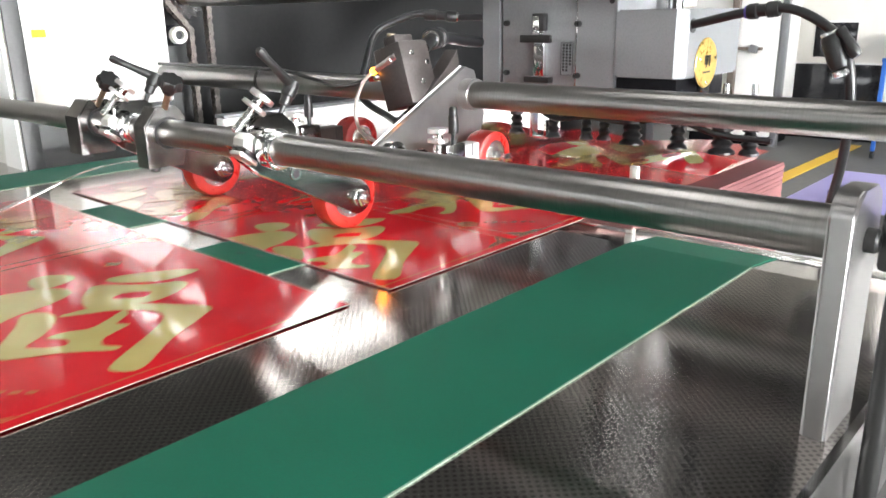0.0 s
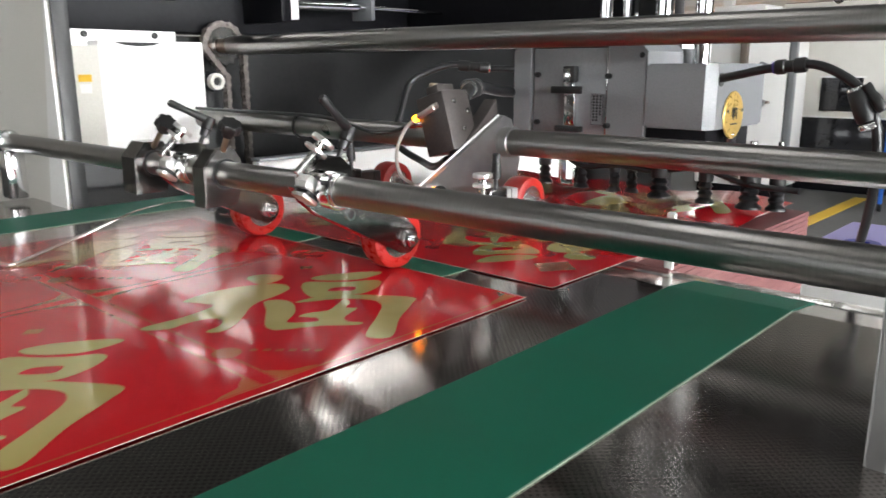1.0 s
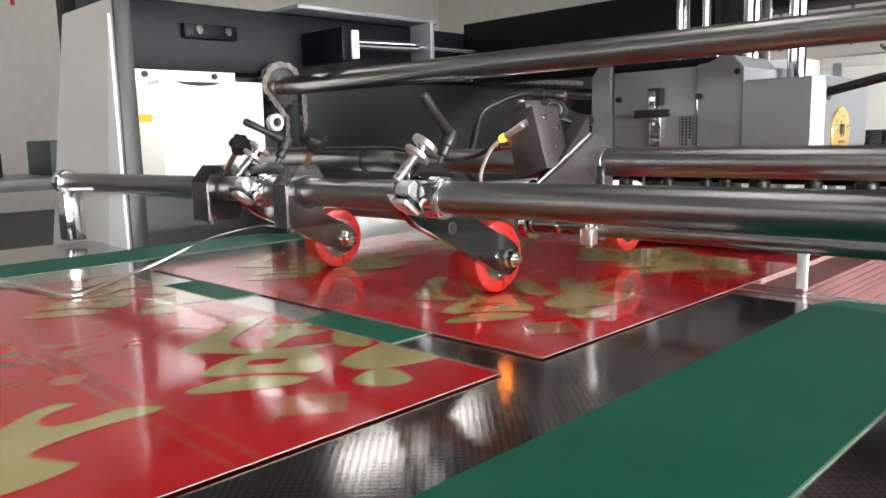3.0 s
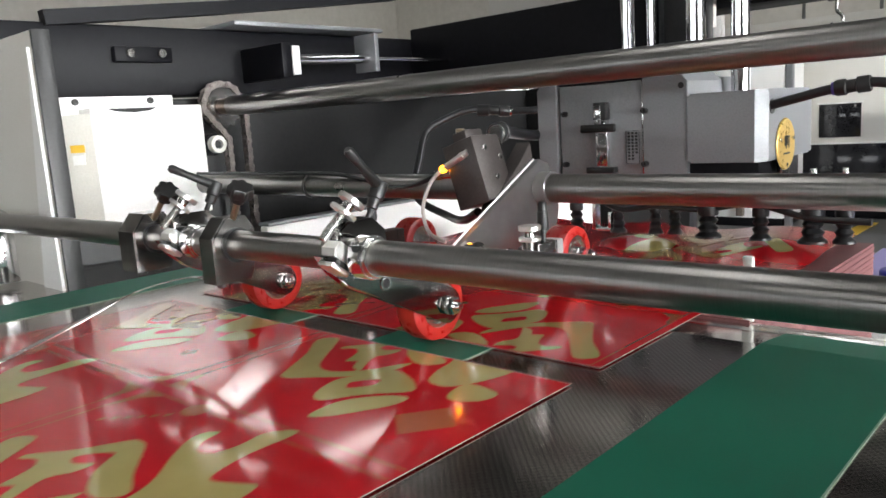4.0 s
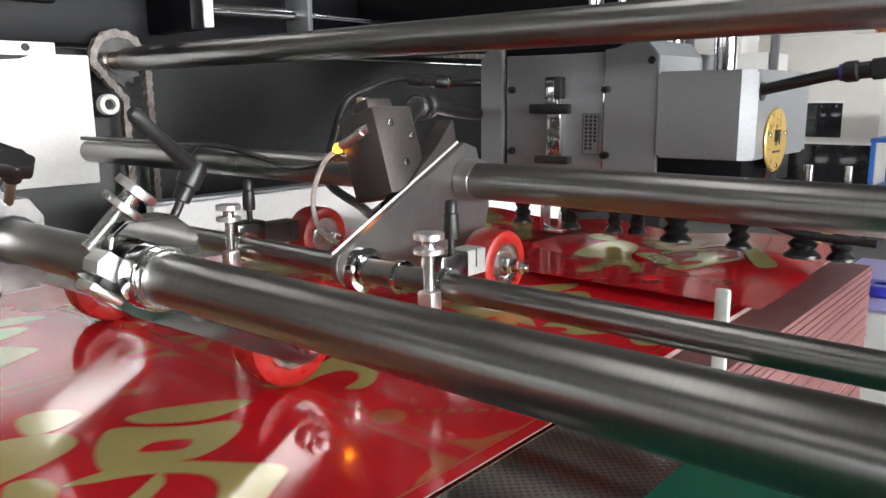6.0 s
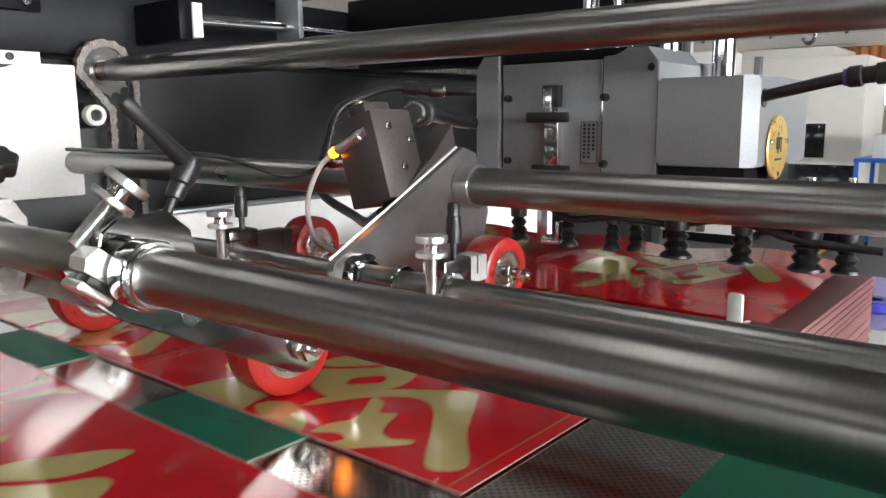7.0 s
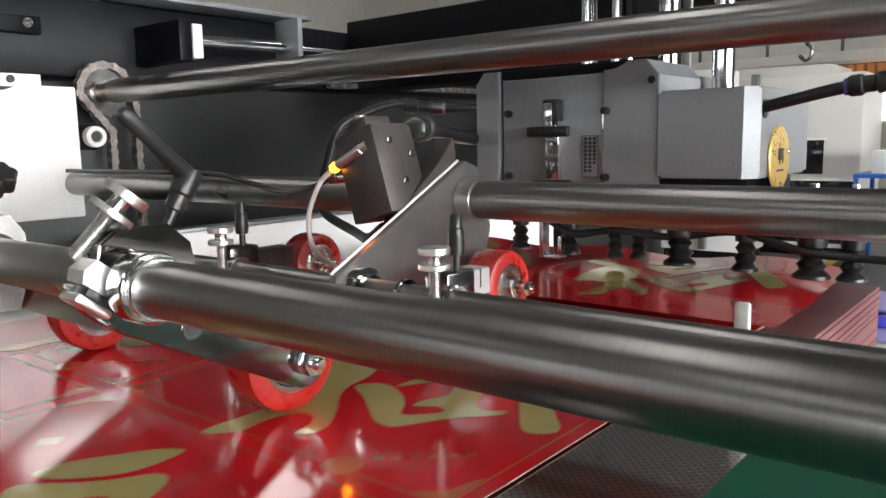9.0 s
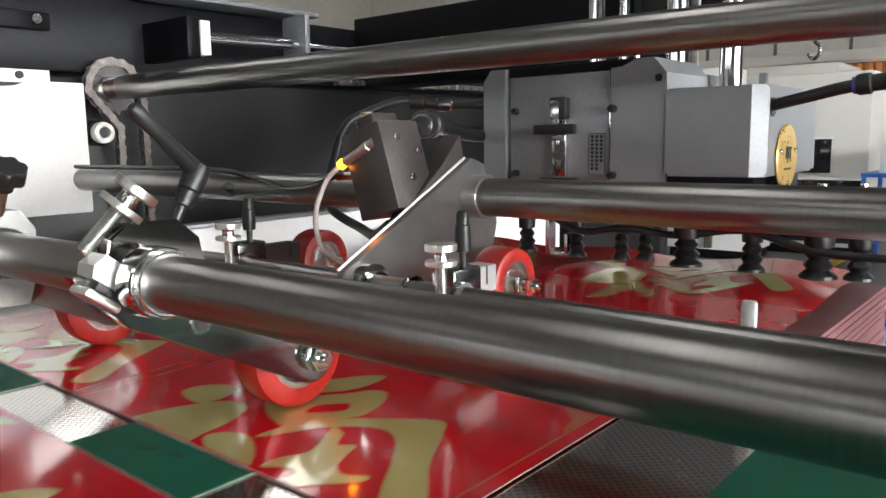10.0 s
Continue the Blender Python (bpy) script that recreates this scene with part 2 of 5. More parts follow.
# axes: plates that stand in a y-z plane (thickness along x), or in an x-z plane (thickness along y)
YZ = Matrix(((0, 0, 1, 0), (1, 0, 0, 0), (0, 1, 0, 0), (0, 0, 0, 1)))
XZ = Matrix(((1, 0, 0, 0), (0, 0, -1, 0), (0, 1, 0, 0), (0, 0, 0, 1)))

# ---- the hall ----
hall = (-14.0, 6.0, -12.0, 14.0, 7.0)
floor = tagged(part("floor", span(hall[0], hall[1], hall[2], hall[3], -0.1, 0.0, 0), CONCRETE), "grey painted concrete factory floor", "floor", kind="structure")
# unseen roof, its dark colour chosen to dim what the bars reflect
ceiling = tagged(part("ceiling", span(hall[0], hall[1], hall[2], hall[3], 7.0, 7.1, 0), ROOF), "unseen roof of the factory hall, kept dark", "ceiling", kind="structure")


def hall_wall(name, a, b, openings, day, paint):
    """A wall from a to b with openings (from, to, low, high) along it."""
    a, b = Vector((*a, 0)), Vector((*b, 0))
    length = (b - a).length
    d = (b - a).normalized()
    m = Matrix.Translation(a) @ Matrix(((d.x, -d.y, 0, 0), (d.y, d.x, 0, 0), (0, 0, 1, 0), (0, 0, 0, 1)))
    bm = bmesh.new()
    at = 0.0
    for u0, u1, z0, z1 in openings:
        span(at, u0, -0.1, 0.1, 0, 7, 0, bm)
        span(u0, u1, -0.1, 0.1, 0, z0, 0, bm)
        span(u0, u1, -0.1, 0.1, z1, 7, 0, bm)
        at = u1
    span(at, length, -0.1, 0.1, 0, 7, 0, bm)
    bmesh.ops.transform(bm, matrix=m, verts=bm.verts)
    wall = tagged(part(name, bm, paint), "painted factory wall", "wall", kind="structure")
    for i, (u0, u1, z0, z1) in enumerate(openings):
        win = tagged(part("window_frame", span(u0, u1, -0.03, 0.03, z0, z0 + 0.06, 0), WHITE), "white steel window frame with daylight behind", "window", kind="structure")
        win.name = name.replace("wall", "window") + "_%d" % (i + 1)
        win.matrix_basis = m
        n = max(2, round((u1 - u0) / 1.2))
        for k in range(n + 1):
            u = u0 + (u1 - u0) * k / n
            part("mullion", span(u - 0.03, u + 0.03, -0.03, 0.03, z0 + 0.06, z1, 0), WHITE, win)
        part("top_rail", span(u0, u1, -0.03, 0.03, z1 - 0.06, z1 - 0.001, 0), WHITE, win)
        part("pane", span(u0, u1, -0.12, -0.10, z0, z1, 0), day[i % len(day)], win, "bright daylight pane")
    return wall


hall_wall("wall_north", (hall[1], hall[3]), (hall[0], hall[3]), [(2, 9, 1.2, 2.12), (10.5, 18.5, 1.2, 2.12)], [DAYLIGHT], WALL)
# south and east walls are unseen, painted dark to cut bounced light
hall_wall("wall_south", (hall[0], hall[2]), (hall[1], hall[2]), [(3, 9, 2.0, 3.4), (11, 17, 2.0, 3.4)], [DAYLIGHT], GREYWALL)
hall_wall("wall_west", (hall[0], hall[3]), (hall[0], hall[2]), [], [DAYLIGHT], WALL)
# unseen east daylight, inferred from the brightly lit faces turned to +x
hall_wall("wall_east", (hall[1], hall[2]), (hall[1], hall[3]), [(8.4, 11.4, 0.5, 2.3), (11.7, 14.6, 0.5, 2.3), (14.9, 18.0, 3.4, 5.2)], [BRIGHT_DAY, BRIGHT_DAY, HIGH_DAY], GREYWALL)


def roof_light(x, y, turn=0.0, long=2.4):
    lamp = thing("ceiling_light", "long white roof light out of view, some added as fill", "ceiling light", pose(x, y, 4.6, 0, 0, turn), "roof lights")
    sx, sy = 0.32, long
    part("housing", block((sx + 0.04, sy + 0.04, 0.08), 0.01, Matrix.Translation((0, 0, 0.05))), WHITE, lamp)
    part("diffuser", block((sx, sy, 0.02), 0.004), TUBE, lamp)
    for k in (-0.8, 0.8):
        part("suspension_wire", rod((0, k, 0.09), (0, k, 2.4), 0.004, n=6), ZINC, lamp)
    return lamp


# the y 9.6 pair, (-5.2, 0.2) and (0.9, 5.2) are added, unseen fill
for x, y, watts in ((-5.2, -4.5, 2.5), (-1.7, -4.5, 2.5), (1.8, -4.5, 2.5), (-5.2, 0.2, 9), (-1.7, 0.2, 2.5), (1.8, 0.2, 2.5),
                    (-4.5, 8.2, 12), (-7.1, 6.4, 4), (-8.1, 11.0, 14), (-1.7, 9.6, 22), (1.8, 9.6, 22), (0.9, 5.2, 40)):
    roof_light(x, y)
    area_lamp("roof_lamp", pose(x, y, 4.585), 0.32, 2.4, watts)

# ---- feed table ----
TABLE, RIGHT, LEFT, NOSE, DROP = 0.899, -0.08, -1.33, 0.612, 0.0065
table = thing("feed_table", "perforated stainless steel feed table of the machine", "machine table")
part("table_plate", span(LEFT, RIGHT, -1.4, NOSE, 0.885, 0.8974, 0.0), PLATE, table, "perforated stainless steel plate")
part("nose_plate", plate([(NOSE, 0.885), (NOSE, 0.8974), (0.6665, 0.8974 - DROP), (0.6665, 0.875)], RIGHT - LEFT, Matrix.Translation((LEFT, 0, 0)) @ YZ), PLATE, table, "bent-down end of the perforated plate")
part("side_rail", span(RIGHT - 0.02, RIGHT, -1.4, 0.66, 0.80, 0.884, 0.002), STEEL, table)
part("side_rail", span(LEFT, LEFT + 0.02, -1.4, 0.66, 0.80, 0.884, 0.002), STEEL, table)
part("rear_strip", span(LEFT, RIGHT, 0.667, 0.70, 0.875, 0.8895, 0.003), ZINC, table, "bright steel strip along the table's end")
for x in (LEFT + 0.06, RIGHT - 0.06):
    for y in (-1.3, 0.5):
        part("leg", span(x - 0.03, x + 0.03, y - 0.03, y + 0.03, 0, 0.884, 0.003), FRAME_GREY, table)

BELTS = ((-0.3265, -0.2145), (-0.622, -0.510), (-0.862, -0.746), (-1.165, -1.058))
for x0, x1 in BELTS:
    belt = thing("conveyor_belt", "flat green conveyor belt running over the steel table", "conveyor belt", None, "table belts")
    bm = span(x0, x1, -1.38, NOSE, 0.8976, 0.8984, 0)
    plate([(NOSE, 0.8976), (NOSE, 0.8984), (0.668, 0.8984 - DROP), (0.668, 0.8976 - DROP)], x1 - x0, Matrix.Translation((x0, 0, 0)) @ YZ, bm)
    lathe([(0.0, 0), (0.0165, 0), (0.0165, x1 - x0), (0.0, x1 - x0)], Matrix.Translation((x0, 0.668, 0.8754)) @ pose(0, 0, 0, 0, 90, 0), bm)
    part("band", bm, GREEN, belt)
    part("edge", span(x1, x1 + 0.0012, -1.38, NOSE, 0.8976, 0.8983, 0), BELT_EDGE, belt, "frayed pale belt edge")


# ---- printed sheets ----
SPEED, PITCH, LENGTH, WIDTH, ROW, CARD = 0.3362, 0.4842, 0.443, 0.57, 0.295, 0.267
# brush outlines of the sign, in its own axes
DOT = ((0.235, 1.05), (0.285, 1.105), (0.37, 1.085), (0.405, 1.02), (0.36, 0.93), (0.295, 0.92))
RADICAL = ((0.02, 0.68), (0.11, 0.81), (0.24, 0.89), (0.38, 0.91), (0.45, 0.82), (0.41, 0.70), (0.34, 0.60), (0.31, 0.50), (0.30, 0.38), (0.275, 0.24), (0.235, 0.185), (0.185, 0.20), (0.225, 0.27),
           (0.225, 0.345), (0.175, 0.38), (0.10, 0.335), (0.04, 0.265), (-0.05, 0.27), (-0.055, 0.315), (0.06, 0.42), (0.14, 0.53), (0.15, 0.59), (0.08, 0.635))
TOP_STROKE = ((0.535, 0.985), (0.60, 1.035), (0.70, 1.05), (0.80, 1.06), (0.87, 1.03), (0.82, 0.955), (0.75, 0.91), (0.65, 0.91), (0.57, 0.935))
BOX = ((0.50, 0.865), (0.53, 0.91), (0.64, 0.885), (0.73, 0.875), (0.82, 0.885), (0.86, 0.84), (0.84, 0.74), (0.78, 0.65), (0.71, 0.635), (0.62, 0.605), (0.56, 0.62), (0.515, 0.73))
BOX_HOLE = ((0.62, 0.725), (0.645, 0.775), (0.71, 0.78), (0.745, 0.765), (0.73, 0.71), (0.66, 0.71))
FIELD = ((0.36, 0.60), (0.43, 0.61), (0.48, 0.55), (0.50, 0.44), (0.495, 0.35), (0.48, 0.265), (0.55, 0.245), (0.60, 0.255), (0.585, 0.305), (0.52, 0.335), (0.56, 0.38), (0.63, 0.40), (0.665, 0.48), (0.695, 0.57), (0.72, 0.51),
         (0.705, 0.43), (0.75, 0.41), (0.72, 0.34), (0.70, 0.28), (0.715, 0.225), (0.77, 0.20), (0.75, 0.17), (0.61, 0.185), (0.47, 0.165), (0.43, 0.175), (0.40, 0.23), (0.39, 0.33), (0.38, 0.47))
HOOK = ((0.49, 0.555), (0.57, 0.62), (0.68, 0.645), (0.85, 0.595), (0.99, 0.53), (0.975, 0.42), (0.915, 0.22), (0.885, 0.02), (0.845, -0.02), (0.785, 0.01), (0.79, 0.10), (0.83, 0.28), (0.85, 0.44), (0.80, 0.535), (0.67, 0.572), (0.56, 0.555))


def brushed(loops, place, z):
    """A flat brush stroke: smooth closed outlines, filled; a second outline is a hole."""
    bm = bmesh.new()
    for loop in loops:
        n, ring = len(loop), []
        for i in range(n):
            p0, p1, p2, p3 = (Vector(loop[(i + k) % n]) for k in (-1, 0, 1, 2))
            for t in (0.0, 0.25, 0.5, 0.75):
                q = 0.5 * (2 * p1 + (p2 - p0) * t + (2 * p0 - 5 * p1 + 4 * p2 - p3) * t * t + (3 * p1 - p0 - 3 * p2 + p3) * t ** 3)
                ring.append(bm.verts.new(place(q.x, q.y, z)))
        for a, b in zip(ring, ring[1:] + ring[:1]):
            bm.edges.new((a, b))
    bmesh.ops.triangle_fill(bm, use_beauty=True, use_dissolve=False, edges=bm.edges[:], normal=(0, 0, 1))
    return bm


def cornerwise(x, y, u, v):
    """From the sign's own axes, u to its right and v to its head, to the sheet."""
    return x + 0.127 * u - 0.139 * v, y + 0.167 * u + 0.122 * v


def fortune_sign(x, y, z0, parent, shape=None):
    """The sign for good fortune in brush writing, set cornerwise on its card; shape trims or bends each stroke."""
    sign = None
    for k, loops in enumerate(((RADICAL,), (DOT,), (TOP_STROKE,), (BOX, BOX_HOLE), (FIELD,), (HOOK,))):
        bm = brushed(loops, lambda u, v, z: (*cornerwise(x, y, u, v), z), z0 + 0.00003 * k)
        if shape:
            shape(bm)
        if not bm.faces:
            bm.free()
        elif sign is None:
            sign = part("fortune_sign", bm, GOLD_INK, parent, "pale gold brush-written fortune sign")
        else:
            part("brush_stroke", bm, GOLD_INK, sign)
    return sign


def clip(bm, lo, hi):
    for co, no in (((0, lo, 0), (0, -1, 0)), ((0, hi, 0), (0, 1, 0))):
        bmesh.ops.bisect_plane(bm, geom=bm.verts[:] + bm.edges[:] + bm.faces[:], plane_co=co, plane_no=no, clear_outer=True)
    return bm


def flat(bm, x0, x1, y0, y1, z):
    bm.faces.new([bm.verts.new(p) for p in ((x0, y0, z), (x1, y0, z), (x1, y1, z), (x0, y1, z))])
    return bm


def printed_sheet(flip):
    """A sheet with its leading edge at y = 0 and its side edge at x = 0; flip turns the print head to tail."""
    sheet = thing("printed_sheet", "glossy red paper sheet with gold fortune signs", "paper sheet", None, "sheets on the feeder")
    print_parts = []
    bm = bmesh.new()
    nx, ny = 12, 10
    grid = [[bm.verts.new((-WIDTH * i / nx, LENGTH * j / ny, 0)) for j in range(ny + 1)] for i in range(nx + 1)]
    for i in range(nx):
        for j in range(ny):
            bm.faces.new((grid[i][j], grid[i][j + 1], grid[i + 1][j + 1], grid[i + 1][j]))
    bmesh.ops.recalc_face_normals(bm, faces=bm.faces)
    low = bmesh.ops.extrude_face_region(bm, geom=bm.faces[:])["geom"]
    bmesh.ops.translate(bm, vec=(0, 0, -0.0003), verts=[v for v in low if isinstance(v, bmesh.types.BMVert)])
    part("sheet", bm, RED_INK, sheet)
    rim = bmesh.new()
    span(0, 0.0006, 0, LENGTH, -0.0003, 0.00004, 0, rim)
    span(-WIDTH, 0.0006, -0.0006, 0, -0.0003, 0.00004, 0, rim)
    span(-WIDTH, 0.0006, LENGTH, LENGTH + 0.0006, -0.0003, 0.00004, 0, rim)
    part("cut_edge", rim, PAPER, sheet, "pale cut paper edge")
    split = LENGTH - CARD
    for row in (0, 1):
        for card in (0, 1):
            x, y = -0.126 - ROW * row, split - 0.032 - (CARD if card else 0)
            sign = fortune_sign(x, y, 0.0003, sheet, lambda b: clip(b, 0.001, LENGTH - 0.001))
            if sign:
                print_parts.append(sign)
            sx, sy = cornerwise(x, y, 0.30, -0.07)
            if sy > 0.02:
                bm = lathe([(0, 0.00013), (0.011, 0.00013), (0.011, 0.0001)], Matrix.Translation((sx, sy, 0)), None, 20)
                print_parts.append(part("round_seal", bm, DULL_GOLD, sheet))
                bm = bmesh.new()
                for k in range(6):
                    bm.faces.new([bm.verts.new((*cornerwise(x, y, 0.39 + 0.045 * k + du, -0.055 - 0.010 * k + dv), 0.00013)) for du, dv in ((-0.014, -0.010), (0.012, -0.012), (0.016, 0.010), (-0.012, 0.012))])
                print_parts.append(part("small_print", clip(bm, 0.001, LENGTH - 0.001), DULL_GOLD, sheet))
            if y + 0.24 > 0.02:
                h = 0.09 if row else 0.03
                bm = bmesh.new()
                bm.faces.new([bm.verts.new((*cornerwise(x, y, 0.5 + du, 1.22 + dv), 0.00013)) for du, dv in ((-h, -h), (h, -h), (h, h), (-h, h))])
                print_parts.append(part("square_seal", clip(bm, 0.001, LENGTH - 0.001), DULL_GOLD, sheet))
    lines = bmesh.new()
    for d in (-0.008, 0.006):
        flat(lines, -WIDTH + 0.002, -0.010, split + d, split + d + 0.0016, 0.00010)
        flat(lines, -ROW + d, -ROW + d + 0.0016, 0.001, split - 0.0081, 0.00010)
        flat(lines, -ROW + d, -ROW + d + 0.0016, split + 0.0077, LENGTH - 0.001, 0.00010)
    flat(lines, -0.0100, -0.0084, 0.001, LENGTH - 0.001, 0.00011)
    print_parts.append(part("border_line", lines, DULL_GOLD, sheet, "thin gold border lines"))
    for xe, sx in ((-0.0105, -1), (-ROW + 0.008, 1), (-ROW - 0.0085, -1)):
        for ye, sy in ((split + 0.008, 1), (split - 0.0085, -1), (LENGTH - 0.004, -1)):
            bm = bmesh.new()
            bm.faces.new([bm.verts.new(p) for p in ((xe, ye, 0.00012), (xe + sx * 0.020, ye, 0.00012), (xe + sx * 0.014, ye + sy * 0.006, 0.00012), (xe + sx * 0.007, ye + sy * 0.012, 0.00012), (xe + sx * 0.004, ye + sy * 0.026, 0.00012), (xe, ye + sy * 0.034, 0.00012))])
            print_parts.append(part("corner_ornament", bm, DULL_GOLD, sheet))
    if flip:
        for ob in print_parts:
            ob.matrix_basis = pose(-WIDTH, LENGTH, 0, 0, 0, 180)
    return sheet


SIDE = -0.404
FIRST, LAST, REST, DELIVERED = -2, 8, 0.69, -1.36
up_sheet, down_sheet = printed_sheet(False), printed_sheet(True)
sheets = {}
for n in range(FIRST, LAST + 1):
    kind = down_sheet if n in (0, 1) else up_sheet
    fresh = kind not in sheets.values()
    sheets[n] = kind if fresh else copy_thing(kind, Matrix())


def sheet_pose(n, t):
    y = 0.868 - SPEED * t + PITCH * n
    waiting = min(max(0.0, y - REST) / PITCH, 6)
    done = 0.0006 * (n - FIRST) if y < DELIVERED else 0.0
    return pose(SIDE, max(min(y, REST), DELIVERED), 0.8990 - 0.0008 * waiting + done)


# the pile that the sheets are taken from
pile = thing("paper_pile", "tall pile of red printed paper sheets", "paper pile")
bm = bmesh.new()
rnd = random.Random(4)
z = 0.8935
while z > 0.62:
    h = rnd.uniform(0.0015, 0.004)
    dx, dy = rnd.uniform(-0.0007, 0.0007), rnd.uniform(-0.001, 0.001)
    span(SIDE - WIDTH + dx, SIDE + dx + 0.040, REST + dy, REST + LENGTH + dy, z - h, z - 0.0002, 0, bm)
    z -= h
PILE_SIDE = surface("paper_pile_edges", (0.11, 0.025, 0.028), (0.22, 0.10, 0.095), (0.5, 0.7), 0.0, 30, 6, 0.1, (0.3, 0.3, 60))
tagged(part("stacked_paper", bm, PILE_SIDE, pile, "layered cut edges of red and white paper"), kind="stuff")
part("pallet", span(SIDE - WIDTH - 0.02, SIDE + 0.06, REST - 0.01, REST + LENGTH + 0.02, 0.0, 0.619, 0.004), WHITE, pile)

# ---- feeder head ----
head = thing("suction_feeder", "silver suction feeder unit over the paper pile", "paper feeder")
HY = 0.945
part("left_cheek", plate([(-0.768, 1.00), (-0.735, 1.00), (-0.735, 1.138), (-0.757, 1.138), (-0.768, 1.124)], 0.10, Matrix.Translation((0, HY + 0.10, 0)) @ XZ, bevel=0.001), ALU, head)
part("front_panel", span(-0.732, -0.603, HY + 0.004, HY + 0.02, 0.995, 1.128, 0.0015), ALU, head)
part("body", span(-0.733, -0.55, HY + 0.021, HY + 0.15, 1.0, 1.125, 0.002), FRAME_GREY, head)
part("top_cover", span(-0.733, -0.566, HY + 0.004, HY + 0.11, 1.1285, 1.139, 0.001), BLACK, head)
part("right_cheek", plate([(-0.600, 0.995), (-0.538, 0.995), (-0.538, 1.122), (-0.552, 1.138), (-0.572, 1.138), (-0.586, 1.130), (-0.600, 1.130)], 0.11, Matrix.Translation((0, HY + 0.11, 0)) @ XZ, bevel=0.001), ALU, head)
part("motor_cover", plate([(-0.5375, HY - 0.002), (-0.453, HY - 0.002), (-0.44, HY + 0.009), (-0.44, HY + 0.17), (-0.5375, HY + 0.17)], 0.087, Matrix.Translation((0, 0, 1.018)), bevel=0.0025), ALU, head, "smooth silver cover box")
part("base_block", span(-0.5375, -0.45, HY + 0.004, HY + 0.15, 0.99, 1.0175, 0.001), BLACK, head)
part("badge", lathe([(0, 0), (0.031, 0), (0.0325, 0.0015), (0.031, 0.003), (0, 0.003)], Matrix.Translation((-0.4400, 1.008, 1.036)) @ pose(0, 0, 0, 0, 90, 0), None, 48), BRASS, head, "round brass maker's badge")

# ---- left machine frame ----
frame_side = thing("feeder_stand", "black painted side frame of the paper feeder", "machine frame")
part("lower_plate", span(-1.42, -1.37, 0.43, 2.6, 0.3, 1.16, 0.004), FRAME_GREY, frame_side, "dark grey frame plate")
part("upper_beam", span(-1.44, -1.36, 0.43, 2.6, 1.165, 1.28, 0.004), BLACK, frame_side, "black upper frame beam")

guard = thing("wall_box", "white sheet metal junction box on the frame", "junction box")
part("flange", span(-1.369, -1.362, 0.50, 0.70, 0.97, 1.168, 0.001), WHITE, guard)
part("cover", span(-1.3615, -1.318, 0.535, 0.728, 0.962, 1.147, 0.003), WHITE, guard)

post = thing("end_cover", "cream folded sheet metal end panel", "machine panel")
part("panel", plate([(-1.72, 0.3), (-1.178, 0.3), (-1.178, 1.242), (-1.36, 1.242)], 0.02, Matrix.Translation((0, 0.43, 0)) @ XZ, bevel=0.002), CREAM, post)


# ---- small hardware shared by the assemblies ----
WORN = surface("brown_worn_shaft_end", (0.10, 0.075, 0.06), (0.2, 0.15, 0.12), (0.28, 0.45), 0.9, 120, 20, 0.1)


def cap_screw(parent, at, way, r=0.004, h=0.004, material=None, name="screw"):
    """A socket screw head at a point, standing out along way."""
    m = along(at, Vector(at) + Vector(way))
    return part(name, lathe([(0, -0.001), (r, -0.001), (r, h * 0.8), (r * 0.85, h), (r * 0.5, h), (r * 0.45, h * 0.5), (0, h * 0.5)], m, None, 16), material or PLASTIC, parent)


def hex_nut(parent, at, way, r=0.007, h=0.006, name="nut"):
    m = along(at, Vector(at) + Vector(way))
    bm = lathe([(r * 0.5, 0), (r * 0.92, 0), (r, h * 0.12), (r, h * 0.85), (r * 0.88, h), (r * 0.5, h)], m, None, 6, True)
    lathe([(0, -0.002), (r * 0.48, -0.002), (r * 0.48, h * 1.5), (r * 0.36, h * 1.7), (0, h * 1.7)], m, bm, 16)
    return part(name, bm, CHROME, parent)


def adjusting_bolt(parent, base, top, r=0.0088):
    """A threaded zinc bolt with a flanged head and a lock disc."""
    m = along(base, top)
    h = (Vector(top) - Vector(base)).length
    thread = [(0, 0)]
    for k in range(int((h - 0.014) / 0.0012)):
        thread += [(0.0034, k * 0.0012), (0.0041, k * 0.0012 + 0.0006)]
    part("thread", lathe([*thread, (0.003, h - 0.012), (0, h - 0.012)], m, None, 12), ZINC, parent)
    c = 0.0005
    part("head", lathe([(0, h - 0.0045), (r - c, h - 0.0045), (r, h - 0.0045 + c), (r, h - c), (r - c, h), (0, h)], m, None, 24), BRIGHT_STEEL, parent)
    part("neck", lathe([(0, h - 0.0108), (0.0052, h - 0.0108), (0.0046, h - 0.0075), (0.0052, h - 0.0044), (0, h - 0.0044)], m, None, 20), ZINC, parent)
    part("lock_disc", lathe([(0.003, h - 0.0142), (r - c, h - 0.0142), (r, h - 0.0142 + c), (r, h - 0.0107 - c), (r - c, h - 0.0107), (0.003, h - 0.0107)], m, None, 24, True), BRIGHT_STEEL, parent)


